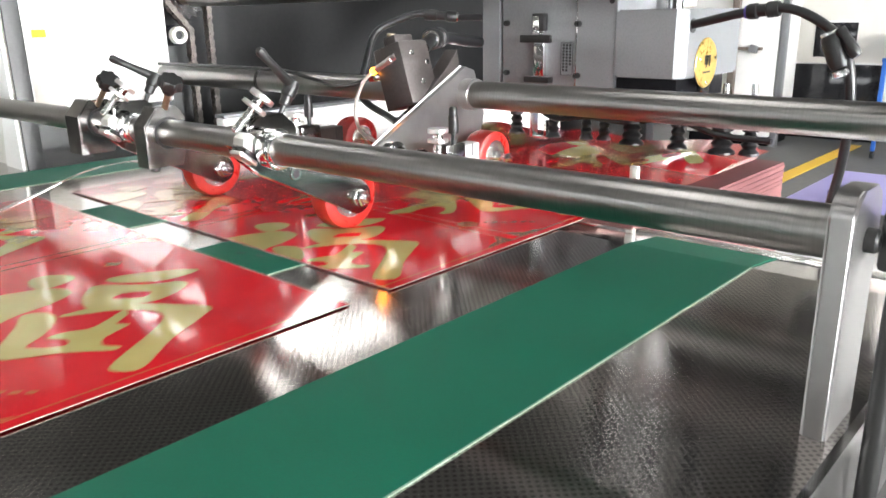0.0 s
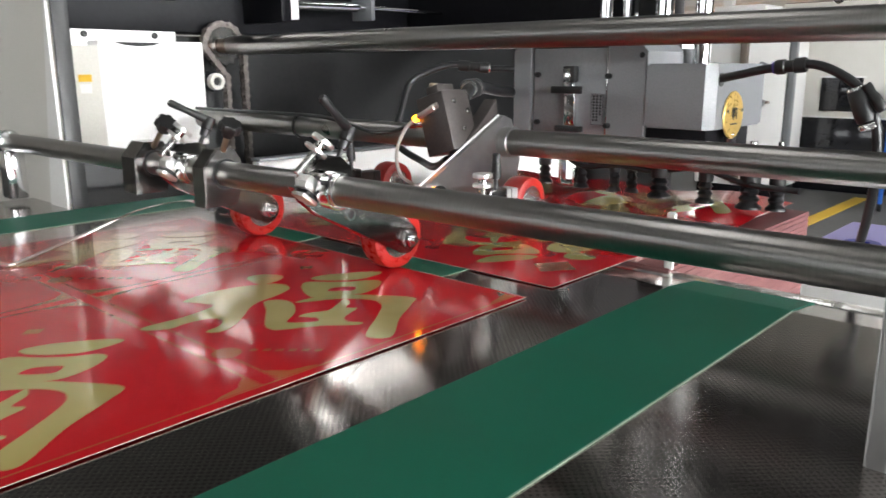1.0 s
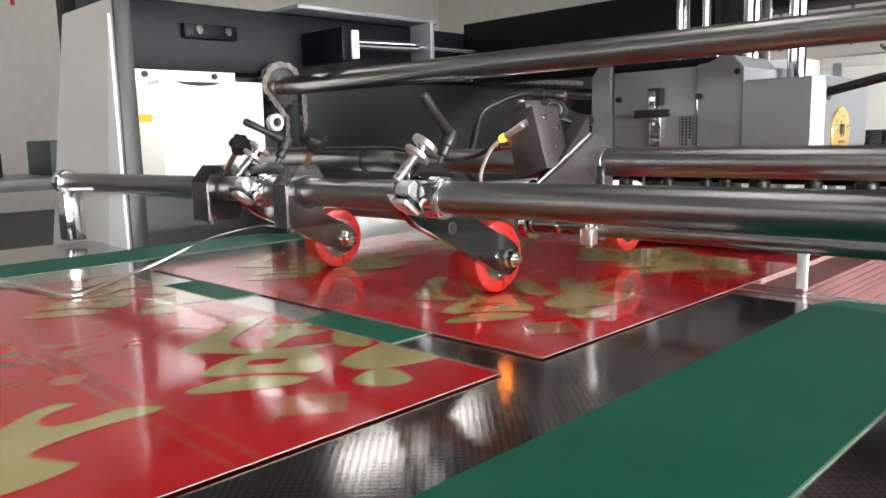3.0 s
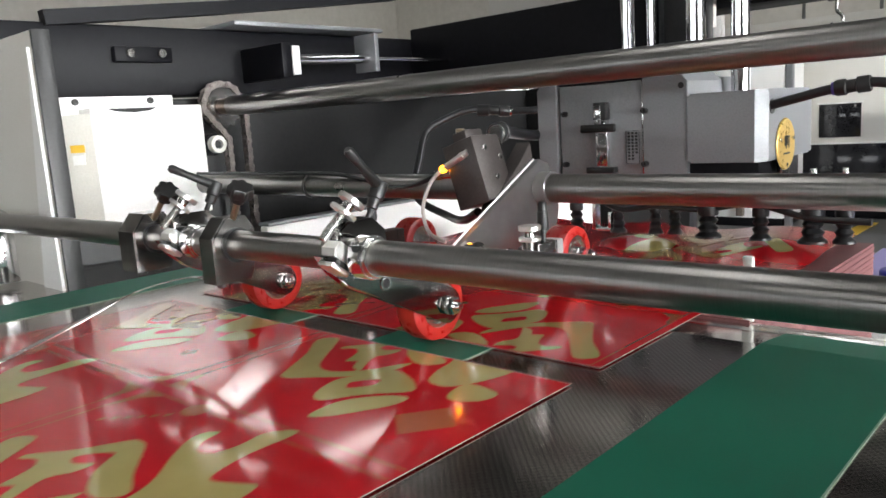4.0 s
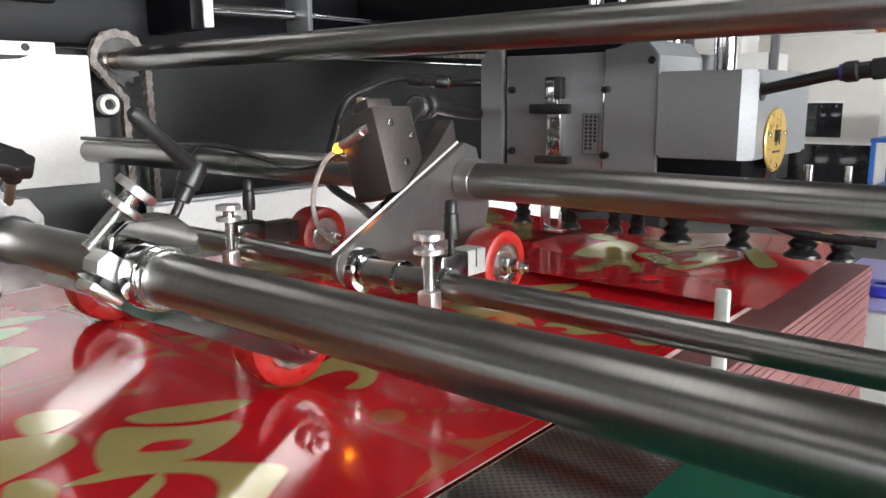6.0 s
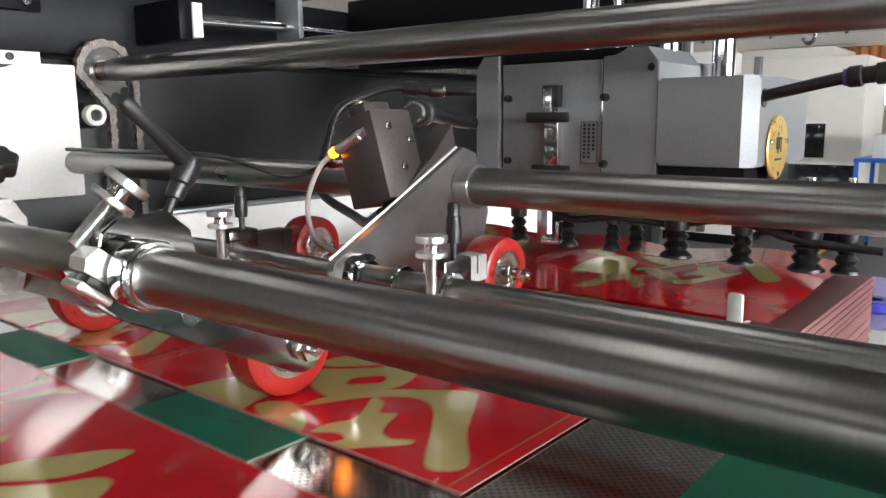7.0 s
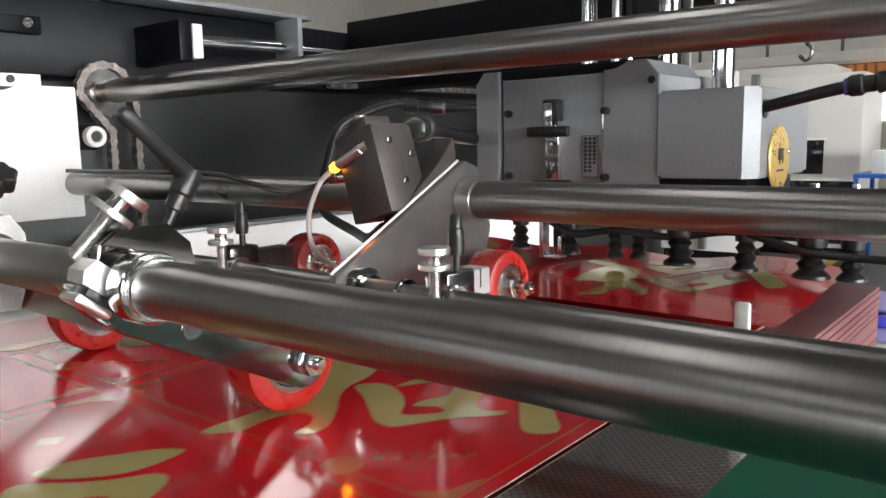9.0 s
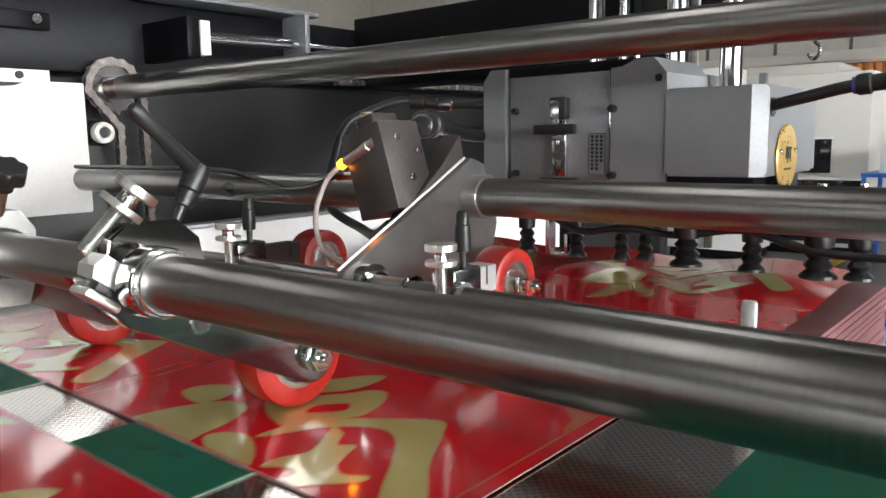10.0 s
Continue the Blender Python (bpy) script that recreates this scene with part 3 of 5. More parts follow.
def clamp_lever(parent, foot, hub, tip):
    """A black ratchet lever: a stem, a stepped hub and a tapering handle."""
    m = along(foot, hub)
    h = (Vector(hub) - Vector(foot)).length
    lever = part("clamp_lever", lathe([(0, 0), (0.0025, 0), (0.0025, h * 0.40), (0.0048, h * 0.42), (0.0052, h * 0.66), (0.0064, h * 0.70), (0.0068, h), (0.0058, h + 0.004), (0, h + 0.005)], m, None, 20), PLASTIC, parent, "black plastic ratchet lever")
    a, b = Vector(hub), Vector(tip)
    part("grip", lathe([(0, -0.004), (0.0052, -0.002), (0.0046, 0.008), (0.0034, (b - a).length * 0.6), (0.0042, (b - a).length - 0.003), (0.0025, (b - a).length), (0, (b - a).length)], along(a, b), None, 16), PLASTIC, lever)
    return lever


def star_knob(parent, base, top):
    """A black lobed knob on a plain stem."""
    m = along(base, top)
    h = (Vector(top) - Vector(base)).length
    part("stem", lathe([(0, 0), (0.003, 0), (0.003, h), (0, h)], m, None, 14), STUD, parent, "dull brass-coloured stem")
    knob = bmesh.new()
    n, rings = 40, []
    for r0, z in ((0.0, h), (0.0055, h), (0.0058, h + 0.006), (0.010, h + 0.0065), (0.0108, h + 0.008), (0.0108, h + 0.015), (0.0098, h + 0.0165), (0.0, h + 0.0168)):
        ring = []
        for i in range(n):
            a = 2 * math.pi * i / n
            r = r0 * (1 + (0.10 * math.cos(7 * a) if r0 > 0.007 else 0))
            ring.append(knob.verts.new(m @ Vector((r * math.cos(a), r * math.sin(a), z))))
        rings.append(ring)
    for p, q in zip(rings, rings[1:]):
        for i in range(n):
            knob.faces.new((p[i], p[(i + 1) % n], q[(i + 1) % n], q[i]))
    bmesh.ops.remove_doubles(knob, verts=knob.verts, dist=1e-6)
    part("knob", knob, PLASTIC, parent, "black lobed plastic knob")


STUD = surface("dull_brass_stem", (0.30, 0.24, 0.17), (0.42, 0.34, 0.24), (0.25, 0.4), 0.9, 200, 20, 0.1)

# ---- round bars across the machine ----
def cross_bar(name, label, y, z, r, x0, x1, slope=0.0, rise=0.0):
    bar = thing(name, label, "machine bar")
    f = lambda x: (x, y + slope * (x + 0.5), z + rise * (x + 0.5))
    part("shaft", rod(f(x0), f(x1), r, n=64), STEEL, bar)
    return bar, f


FY, FZ, FR, FS, FRISE = 0.379, 0.9963, 0.0130, 0.0042, 0.006
front_bar, front_at = cross_bar("front_bar", "polished steel bar that carries the paper rollers", FY, FZ, FR, -1.300, -0.095, FS, FRISE)
part("end_cap", lathe([(0, 0), (0.016, 0), (0.0185, 0.002), (0.0185, 0.016), (0.016, 0.018), (0, 0.018)], along(front_at(-1.300), front_at(-1.32)), None, 32), CHROME, front_bar, "bright rounded end cap")
part("end_mount", span(-1.318, -1.285, 0.362, 0.390, 0.905, 0.978, 0.003), CHROME, front_bar, "bright block under the bar's end")
main_bar, main_at = cross_bar("main_bar", "thick polished steel bar across the feeder", 0.717, 1.010, 0.016, -1.3685, 0.35)
drive_shaft, shaft_at = cross_bar("drive_shaft", "long steel drive shaft turned by a chain", 0.804, 1.142, 0.017, -1.30, 0.35, 0.034)
part("journal", rod(shaft_at(-1.358), shaft_at(-1.301), 0.0135, n=32), WORN, drive_shaft, "brown worn shaft end with a keyway")
part("key", span(-1.345, -1.305, 0.774, 0.780, 1.1545, 1.1575, 0.0008), CAST, drive_shaft)
part("collar", lathe([(0.0145, 0), (0.024, 0), (0.0245, 0.001), (0.0245, 0.011), (0.0145, 0.012)], along(shaft_at(-1.357), shaft_at(-1.3)), None, 32, True), CAST, drive_shaft)
part("set_collar", lathe([(0.0163, 0), (0.0225, 0), (0.0232, 0.0008), (0.0232, 0.0122), (0.0225, 0.013), (0.0163, 0.013)], along(main_at(-1.341), main_at(-1.2)), None, 40, True), CAST, main_bar)
part("end_bearing", lathe([(0.0163, 0), (0.034, 0), (0.036, 0.002), (0.036, 0.010), (0.027, 0.014), (0.026, 0.026), (0.0163, 0.027)], along(main_at(-1.3692), main_at(-1.0)), None, 40, True), BLACK, main_bar, "black flange bearing on the frame")
rear_bar, rear_at = cross_bar("rear_roller_bar", "slim steel bar that carries the rear rollers", 0.585, 0.953, 0.0095, -0.92, -0.02)
for x in (-0.596, -0.562, -0.518, -0.752):
    part("ring", lathe([(0.0097, 0), (0.0122, 0), (0.0128, 0.0006), (0.0128, 0.0034), (0.0122, 0.004), (0.0097, 0.004)], along(rear_at(x), rear_at(x + 0.1)), None, 28, True), CHROME, rear_bar)

# end bracket of the front bar, and the side cover beyond the table
bracket = thing("end_bracket", "grey steel bracket plate that holds the bar's end", "bracket")
part("plate", plate([(0.367, 0.80), (0.412, 0.80), (0.412, 1.008), *arc(0.400, 1.008, 0.012, 0, 90, 6), *arc(0.379, 1.008, 0.012, 90, 180, 6)], 0.012, Matrix.Translation((-0.0965, 0, 0)) @ YZ, bevel=0.0015), BRUSHED, bracket)
for z in (0.83, 0.995):
    cap_screw(bracket, (-0.0845, 0.39, z), (1, 0, 0), 0.006, 0.006)
part("latch_rod", rod((-0.070, 0.402, 0.74), (-0.070, 0.402, 0.992), 0.0055, n=16), PLASTIC, bracket, "black latch rod")
part("latch_top", block((0.02, 0.018, 0.03), 0.003, Matrix.Translation((-0.070, 0.402, 0.994))), PLASTIC, bracket)
for z in (0.812, 0.838):
    part("black_knob", lathe([(0, 0), (0.009, 0), (0.011, 0.003), (0.011, 0.018), (0.008, 0.022), (0, 0.022)], along((-0.064, 0.400, z), (0.05, 0.375, z)), None, 24), PLASTIC, bracket)
cover = tagged(part("side_cover", span(-0.079, 0.16, -1.4, 0.38, 0.25, 0.84, 0.006), WHITE), "white painted machine side cover beside the table", "machine cover")

# ---- paper rollers on the front bar ----
WHEELS = []


def roller_wheel(parent, centre, r, w):
    wheel = thing("wheel", "", "")
    wheel.parent = parent
    wheel.matrix_basis = Matrix.Translation(centre)
    ax = pose(0, 0, 0, 0, 90, 0)
    h = w / 2
    part("tyre", lathe([(r * 0.64, -h), (r - 0.004, -h), (r - 0.001, -h + 0.0015), (r, -h + 0.005), (r, h - 0.005), (r - 0.001, h - 0.0015), (r - 0.004, h), (r * 0.64, h)], ax, None, 56, True), RUBBER, wheel, "red polyurethane tyre")
    part("rim", lathe([(r * 0.22, -h + 0.001), (r * 0.635, -h + 0.001), (r * 0.635, h - 0.001), (r * 0.54, h - 0.001), (r * 0.5, h - 0.004), (r * 0.40, h - 0.004), (r * 0.36, h - 0.001), (r * 0.22, h - 0.001)], ax, None, 40, True), ZINC, wheel, "bright turned rim")
    part("bearing", lathe([(r * 0.10, -h - 0.001), (r * 0.215, -h - 0.001), (r * 0.215, h + 0.001), (r * 0.10, h + 0.001)], ax, None, 28, True), CHROME, wheel)
    WHEELS.append((wheel, centre, r))
    return wheel


def front_roller(x, grip):
    """An arm clamped to the front bar, with a red wheel on the sheet; x is the wheel's middle."""
    yb, zb = front_at(x)[1:]
    th = thing("paper_roller", "red wheel on a steel arm clamped to the bar", "paper roller", None, "front paper rollers")
    wy, wz, r = 0.4860, TABLE + 0.0335, 0.0332
    ax = x + 0.0130
    # the arm hangs from the clamp's ear in front of the bar and runs under the bar to the wheel
    arm = part("arm", plate([(-0.029, 0.004), (-0.020, -0.010), (-0.004, -0.024), *arc(wy - yb, wz - zb, 0.0160, -122, 58), (0.024, -0.003), (0.0, 0.0)], 0.010, Matrix.Translation((ax, yb, zb)) @ YZ, bevel=0.001), ARM_STEEL, th, "polished machined steel arm")
    bore = (yb + 0.0335, zb - 0.0285)
    part("bore", lathe([(0.0040, 0), (0.0058, 0), (0.0058, 0.0012), (0.0040, 0.0012)], along((ax + 0.0098, *bore), (ax + 1, *bore)), None, 24, True), CHROME, arm)
    # flat black disc puts the shade inside the bore into colour
    part("bore_shade", lathe([(0, 0), (0.0041, 0), (0.0041, 0.0004), (0, 0.0004)], along((ax + 0.0100, *bore), (ax + 1, *bore)), None, 16), PLASTIC, arm)
    part("axle", rod((x - 0.016, wy, wz), (ax + 0.014, wy, wz), 0.0036, n=16), CHROME, th)
    part("washer", lathe([(0.003, 0), (0.0085, 0), (0.0085, 0.0018), (0.003, 0.0018)], along((ax + 0.010, wy, wz), (ax + 1, wy, wz)), None, 28, True), ZINC, th)
    hex_nut(th, (ax + 0.0118, wy, wz), (1, 0, 0), 0.0082, 0.0070)
    roller_wheel(th, (x, wy, wz), r, 0.024)
    # two rings round the bar, a wide one and a thin lip
    cx = x + 0.0365
    collar = part("collar", lathe([(FR, 0), (FR + 0.0030, 0), (FR + 0.0037, 0.0008), (FR + 0.0037, 0.0122), (FR + 0.0030, 0.013), (FR, 0.013)], along((cx, yb, zb), (cx + 1, yb + FS, zb + FRISE)), None, 48, True), CHROME, th, "bright chrome clamp ring")
    part("lip", lathe([(FR, 0), (FR + 0.0012, 0), (FR + 0.0018, 0.0006), (FR + 0.0018, 0.0044), (FR + 0.0012, 0.005), (FR, 0.005)], along((cx + 0.0130, yb, zb), (cx + 1, yb + FS, zb + FRISE)), None, 48, True), ZINC, collar)
    # split ear in front of the bar, drawn together by the bolt
    m = Matrix.Translation((x + 0.026, yb - 0.0175, zb + 0.001)) @ pose(0, 0, 0, -38, 0, 0)
    ear = part("ear", plate([(-0.008, -0.0050), (0.008, -0.0050), (0.0105, 0.0), (0.008, 0.0070), (-0.008, 0.0070), (-0.0105, 0.0)], 0.017, m @ Matrix.Translation((-0.0085, 0, 0.0035)) @ YZ, bevel=0.001), BRIGHT_STEEL, th, "bright split clamp ear")
    part("lower_jaw", block((0.017, 0.019, 0.0045), 0.0015, m @ Matrix.Translation((0, 0.002, -0.0078))), BRIGHT_STEEL, ear)
    # solid black block stands for the shade between the jaws
    part("slot", block((0.0155, 0.015, 0.0040), 0.0004, m @ Matrix.Translation((0, 0.003, -0.0035))), PLASTIC, ear, "black block for the shaded gap between the jaws")
    # bevelled cap over the bar that carries the lever
    part("saddle", plate([(-0.016, 0.006), (-0.013, 0.020), (-0.004, 0.0265), (0.022, 0.0265), (0.034, 0.016), (0.036, 0.004), (0.014, 0.004), (0.012, 0.0105), (0.004, 0.0145), (-0.006, 0.0135), (-0.012, 0.006)], 0.021, Matrix.Translation((x + 0.006, yb, zb)) @ YZ, bevel=0.0012), ARM_STEEL, th, "bevelled clamp saddle")
    adjusting_bolt(th, (x + 0.016, yb - 0.0205, zb + 0.014), (x + 0.026, yb + 0.004, zb + 0.0430), 0.0112)
    clamp_lever(th, (x + 0.013, yb + 0.027, zb + 0.020), (x + 0.015, yb + 0.042, zb + 0.048), (x + grip[0], yb + grip[1], zb + grip[2]))
    return th


for x, grip in ((-0.5730, (0.024, 0.004, 0.080)), (-0.8110, (-0.004, 0.004, 0.070))):
    front_roller(x, grip)


# guide clamps with star knobs, and the spring steel hold-down strip
def guide_clamp(x, w, lean):
    yb, zb = front_at(x)[1:]
    th = thing("guide_clamp", "machined steel clamp block on the bar with a black knob", "clamp", None, "guide clamps")
    shape = [(-0.024, -0.033), (0.013, -0.033), (0.020, -0.011), (0.020, 0.013), (0.012, 0.025), (-0.010, 0.025), (-0.024, 0.008)]
    part("clamp_block", plate(shape, w, Matrix.Translation((x - w / 2, yb, zb)) @ YZ, bevel=0.0015), CAST, th, "machined steel block with bevelled corners")
    part("face_ring", lathe([(FR, 0), (FR + 0.0026, 0), (FR + 0.0026, 0.0015), (FR, 0.0015)], along((x + w / 2, yb, zb), (x + 1, yb, zb)), None, 36, True), PLASTIC, th)
    star_knob(th, (x + lean[0], yb, zb + 0.018), (x + lean[1], yb, zb + 0.039))
    cap_screw(th, (x, yb - 0.012, zb - 0.033), (0, 0, -1), 0.005, 0.005)
    return th


guide_clamp(-0.7150, 0.024, (0.006, 0.020))
guide_clamp(-0.8650, 0.034, (0.014, 0.040))

strip = thing("hold_down_strip", "bent spring steel strip pressing on the sheets", "guide strip")
bm = bmesh.new()
path = smooth_path([(-0.722, 0.368, 0.9605), (-0.790, 0.376, 0.957), (-0.860, 0.355, 0.940), (-0.884, 0.306, 0.918), (-0.880, 0.256, 0.9055), (-0.870, 0.224, 0.9013), (-0.886, 0.212, 0.9013), (-0.961, 0.205, 0.9013), (-1.09, 0.184, 0.9013)], 8)
rows = []
for i, p in enumerate(path):
    d = (path[min(i + 1, len(path) - 1)] - path[max(i - 1, 0)]).normalized()
    s = d.cross(Vector((0, 0, 1))).normalized() * 0.0045
    rows.append([bm.verts.new(p + s), bm.verts.new(p - s), bm.verts.new(p - s + Vector((0, 0, 0.001))), bm.verts.new(p + s + Vector((0, 0, 0.001)))])
for a, b in zip(rows, rows[1:]):
    for k in range(4):
        bm.faces.new((a[k], a[(k + 1) % 4], b[(k + 1) % 4], b[k]))
part("spring_strip", bm, ZINC, strip)

# ---- middle bracket with the sensor block ----
web = thing("bar_bracket", "triangular brushed steel bracket between two bars", "bracket")
part("plate", plate([(0.7165, 1.0425), (0.733, 1.037), (0.752, 0.985), (0.742, 0.952), (0.700, 0.940), (0.598, 0.940), *arc(0.580, 0.956, 0.0165, -90, -215, 8)], 0.008, Matrix.Translation((-0.616, 0, 0)) @ YZ, bevel=0.0008), BRUSHED, web)
part("bright_edge", rod((-0.6165, 0.5668, 0.9655), (-0.6165, 0.7163, 1.0428), 0.0014, n=8), BRIGHT_STEEL, web, "polished sloping edge")
part("hub", lathe([(0.0162, 0), (0.0182, 0), (0.0188, 0.0006), (0.0188, 0.0155), (0.0182, 0.016), (0.0162, 0.016)], along(main_at(-0.6078), main_at(-0.5)), None, 48, True), BRUSHED, web)
part("foot_ring", lathe([(0.0097, 0), (0.0165, 0), (0.0172, 0.0008), (0.0172, 0.010), (0.0097, 0.011)], along(rear_at(-0.6078), rear_at(-0.5)), None, 36, True), CHROME, web)
part("rear_web", plate([(0.640, 0.99), (0.7165, 1.040), (0.712, 1.062), (0.690, 1.040), (0.652, 1.010)], 0.020, Matrix.Translation((-0.637, 0, 0)) @ YZ, bevel=0.0008), BLOCK, web, "dark wedge plate behind the bracket")

sensor = thing("sensor_block", "dark metal sensor block with a lit amber sensor", "sensor")
tilt = Matrix.Translation((-0.648, 0.656, 1.034)) @ pose(0, 0, 0, 0, -17, 0)
part("body", block((0.044, 0.046, 0.072), 0.0012, tilt), BLOCK, sensor)
for dz, dy in ((0.022, -0.006), (0.010, 0.016), (-0.012, 0.002)):
    cap_screw(sensor, tilt @ Vector((0.0222, dy, dz)), (1, 0, 0.1), 0.0032, 0.001, CAST)
part("step", block((0.02, 0.03, 0.016), 0.002, tilt @ Matrix.Translation((-0.004, 0.004, 0.040))), BLOCK, sensor)
cap_screw(sensor, tilt @ Vector((-0.006, -0.004, 0.048)), (0, 0, 1), 0.005, 0.004, STUD)
tip = Vector((-0.6773, 0.6317, 1.0402))
base = Vector((-0.643, 0.634, 1.0575))
barrel = part("sensor_barrel", lathe([(0, 0), (0.0038, 0), (0.0038, 0.006), (0.0045, 0.0065), (0.0045, 0.012), (0.0038, 0.0125), (0.0038, (tip - base).length - 0.003), (0, (tip - base).length - 0.003)], along(base, tip), None, 20), BRIGHT_STEEL, sensor, "chrome sensor barrel")
part("indicator", lathe([(0, -0.004), (0.0036, -0.0035), (0.0042, 0), (0.0036, 0.0035), (0, 0.004)], along(tip, 2 * tip - base), None, 16), AMBER, barrel, "glowing amber indicator ring")
part("cable", hose([tip + Vector((-0.002, 0, -0.001)), (-0.696, 0.630, 1.026), (-0.709, 0.629, 1.002), (-0.710, 0.629, 0.982), (-0.702, 0.630, 0.966), (-0.682, 0.632, 0.957)], 0.0022), CABLE, sensor, "pale grey sensor cable")

# second fitting left of the block, with the cable along the main bar
lug = thing("hose_elbow", "small chrome push-in elbow with a thin black tube", "hose fitting")
part("fitting", rod((-0.712, 0.668, 1.030), (-0.694, 0.672, 1.031), 0.0055, n=20), CHROME, lug)
part("end_nut", rod((-0.722, 0.666, 1.0295), (-0.7125, 0.668, 1.030), 0.0068, n=6), ZINC, lug)
part("tube", hose([(-0.722, 0.666, 1.029), (-0.76, 0.672, 1.018), (-0.82, 0.690, 1.012), (-0.88, 0.700, 1.019), (-0.95, 0.703, 1.028), (-1.05, 0.705, 1.029), (-1.18, 0.705, 1.029), (-1.355, 0.706, 1.029)], 0.0028), HOSE, lug)
part("cable_tie", lathe([(0.0162, 0), (0.0195, 0), (0.0195, 0.003), (0.0162, 0.003)], along(main_at(-1.02), main_at(-1.0)), None, 36, True), PLASTIC, lug)

# ---- rear rollers ----
PALE_ALLOY = surface("pale_cast_alloy", (0.46, 0.46, 0.45), (0.56, 0.56, 0.55), (0.4, 0.55), 0.35, 300, 20, 0.1)


def rear_roller(x, alloy, bolt):
    th = thing("rear_paper_roller", "red wheel on a small alloy block at the slim bar", "paper roller", None, "rear paper rollers")
    y, z = 0.585, 0.953
    part("clamp_body", block((0.020, 0.030, 0.024), 0.002, Matrix.Translation((x, y + 0.012, z + 0.008))), CAST, th)
    part("link", block((0.030, 0.012, 0.016), 0.002, Matrix.Translation((x - 0.020, y + 0.030, z + 0.002))), BLOCK, th)
    side = part("wheel_block", block((0.020, 0.050, 0.021), 0.0015, Matrix.Translation((x - 0.037, 0.655, 0.951))), alloy, th, "wheel block with a sawn slot")
    part("slot", span(x - 0.0275, x - 0.0266, 0.6665, 0.6677, 0.947, 0.9616, 0), PLASTIC, side)
    wc = (x - 0.053, 0.724, 0.9375)
    roller_wheel(th, wc, 0.030, 0.030)
    part("axle", rod((wc[0] - 0.014, wc[1], wc[2]), (wc[0] + 0.038, wc[1], wc[2]), 0.0035, n=16), CHROME, th)
    hex_nut(th, (wc[0] + 0.017, wc[1], wc[2]), (1, 0, 0), 0.0072, 0.006)
    hex_nut(th, (wc[0] + 0.029, wc[1], wc[2]), (1, 0, 0), 0.0060, 0.006)
    adjusting_bolt(th, (bolt, 0.567, 0.935), (bolt, 0.567, 0.993), 0.0105)
    part("square_nut", block((0.013, 0.011, 0.015), 0.0012, Matrix.Translation((bolt, 0.567, 0.9455))), BRIGHT_STEEL, th)
    m = along((x + 0.004, y + 0.014, z + 0.018), (x + 0.004, y + 0.014, z + 1))
    part("plunger", lathe([(0, 0), (0.0026, 0), (0.0026, 0.012), (0.0052, 0.0125), (0.0058, 0.018), (0.0052, 0.030), (0.0044, 0.031), (0.0044, 0.038), (0.003, 0.040), (0, 0.040)], m, None, 18), PLASTIC, th, "black plunger handle")
    return th


rear_roller(-0.530, PALE_ALLOY, -0.5185)
rear_roller(-0.768, BLOCK, -0.749)

peg = tagged(part("pile_stop", block((0.010, 0.006, 0.062), 0.002, Matrix.Translation((-0.367, 0.694, 0.922))), surface("milky_plastic", (0.55, 0.56, 0.52), (0.65, 0.66, 0.62), (0.3, 0.45), 0.0, 200, 20, 0.05)), "milky white plastic stop at the pile's front", "stop peg")

# ---- feeder head details ----
for x, z in ((-0.7225, 1.0895), (-0.7225, 1.018)):
    cap_screw(head, (x, HY + 0.0035, z), (0, -1, 0), 0.0042, 0.006)
for x, z in ((-0.596, 1.088), (-0.596, 1.018)):
    cap_screw(head, (x, HY - 0.001, z), (0, -1, 0), 0.0042, 0.007)
latch = part("latch", span(-0.670, -0.652, HY - 0.004, HY + 0.0038, 1.010, 1.084, 0.001), CHROME, head, "chrome toggle latch strap")
part("latch_loop", span(-0.671, -0.6505, HY - 0.008, HY + 0.0038, 1.078, 1.103, 0.002), PLASTIC, latch)
part("latch_tongue", span(-0.668, -0.6575, HY - 0.0105, HY - 0.0082, 1.070, 1.099, 0.0008), CHROME, latch)
part("latch_bar", span(-0.690, -0.637, HY - 0.0115, HY - 0.0042, 1.062, 1.0735, 0.002), PLASTIC, latch)
part("latch_foot", span(-0.684, -0.640, HY - 0.008, HY + 0.0038, 1.006, 1.0145, 0.001), PLASTIC, latch)
label = part("instruction_label", span(-0.6275, -0.6065, HY + 0.0032, HY + 0.0039, 1.017, 1.063, 0), ALU, head, "small outlined instruction label")
marks = bmesh.new()
for x0, x1, z0, z1 in ((-0.6270, -0.6264, 1.0175, 1.0625), (-0.6076, -0.6070, 1.0175, 1.0625), (-0.6264, -0.6076, 1.0175, 1.0181), (-0.6264, -0.6076, 1.0619, 1.0625)):
    span(x0, x1, HY + 0.0028, HY + 0.0033, z0, z1, 0, marks)
for c in range(3):
    for k in range(9 - 2 * (c == 2)):
        span(-0.6242 + 0.0055 * c, -0.6208 + 0.0055 * c, HY + 0.0028, HY + 0.0033, 1.0575 - 0.0043 * k, 1.0605 - 0.0043 * k, 0, marks)
tagged(part("label_print", marks, PLASTIC, label), kind="stuff")
part("seam", span(-0.6028, -0.6003, HY + 0.0025, HY + 0.02, 0.996, 1.1278, 0.0005), CHROME, head, "bright panel edge")
part("cheek_hole", lathe([(0, 0), (0.004, 0), (0.004, 0.0006), (0, 0.0006)], along((-0.546, HY - 0.0002, 1.117), (-0.546, HY - 1, 1.117)), None, 16), PLASTIC, head)
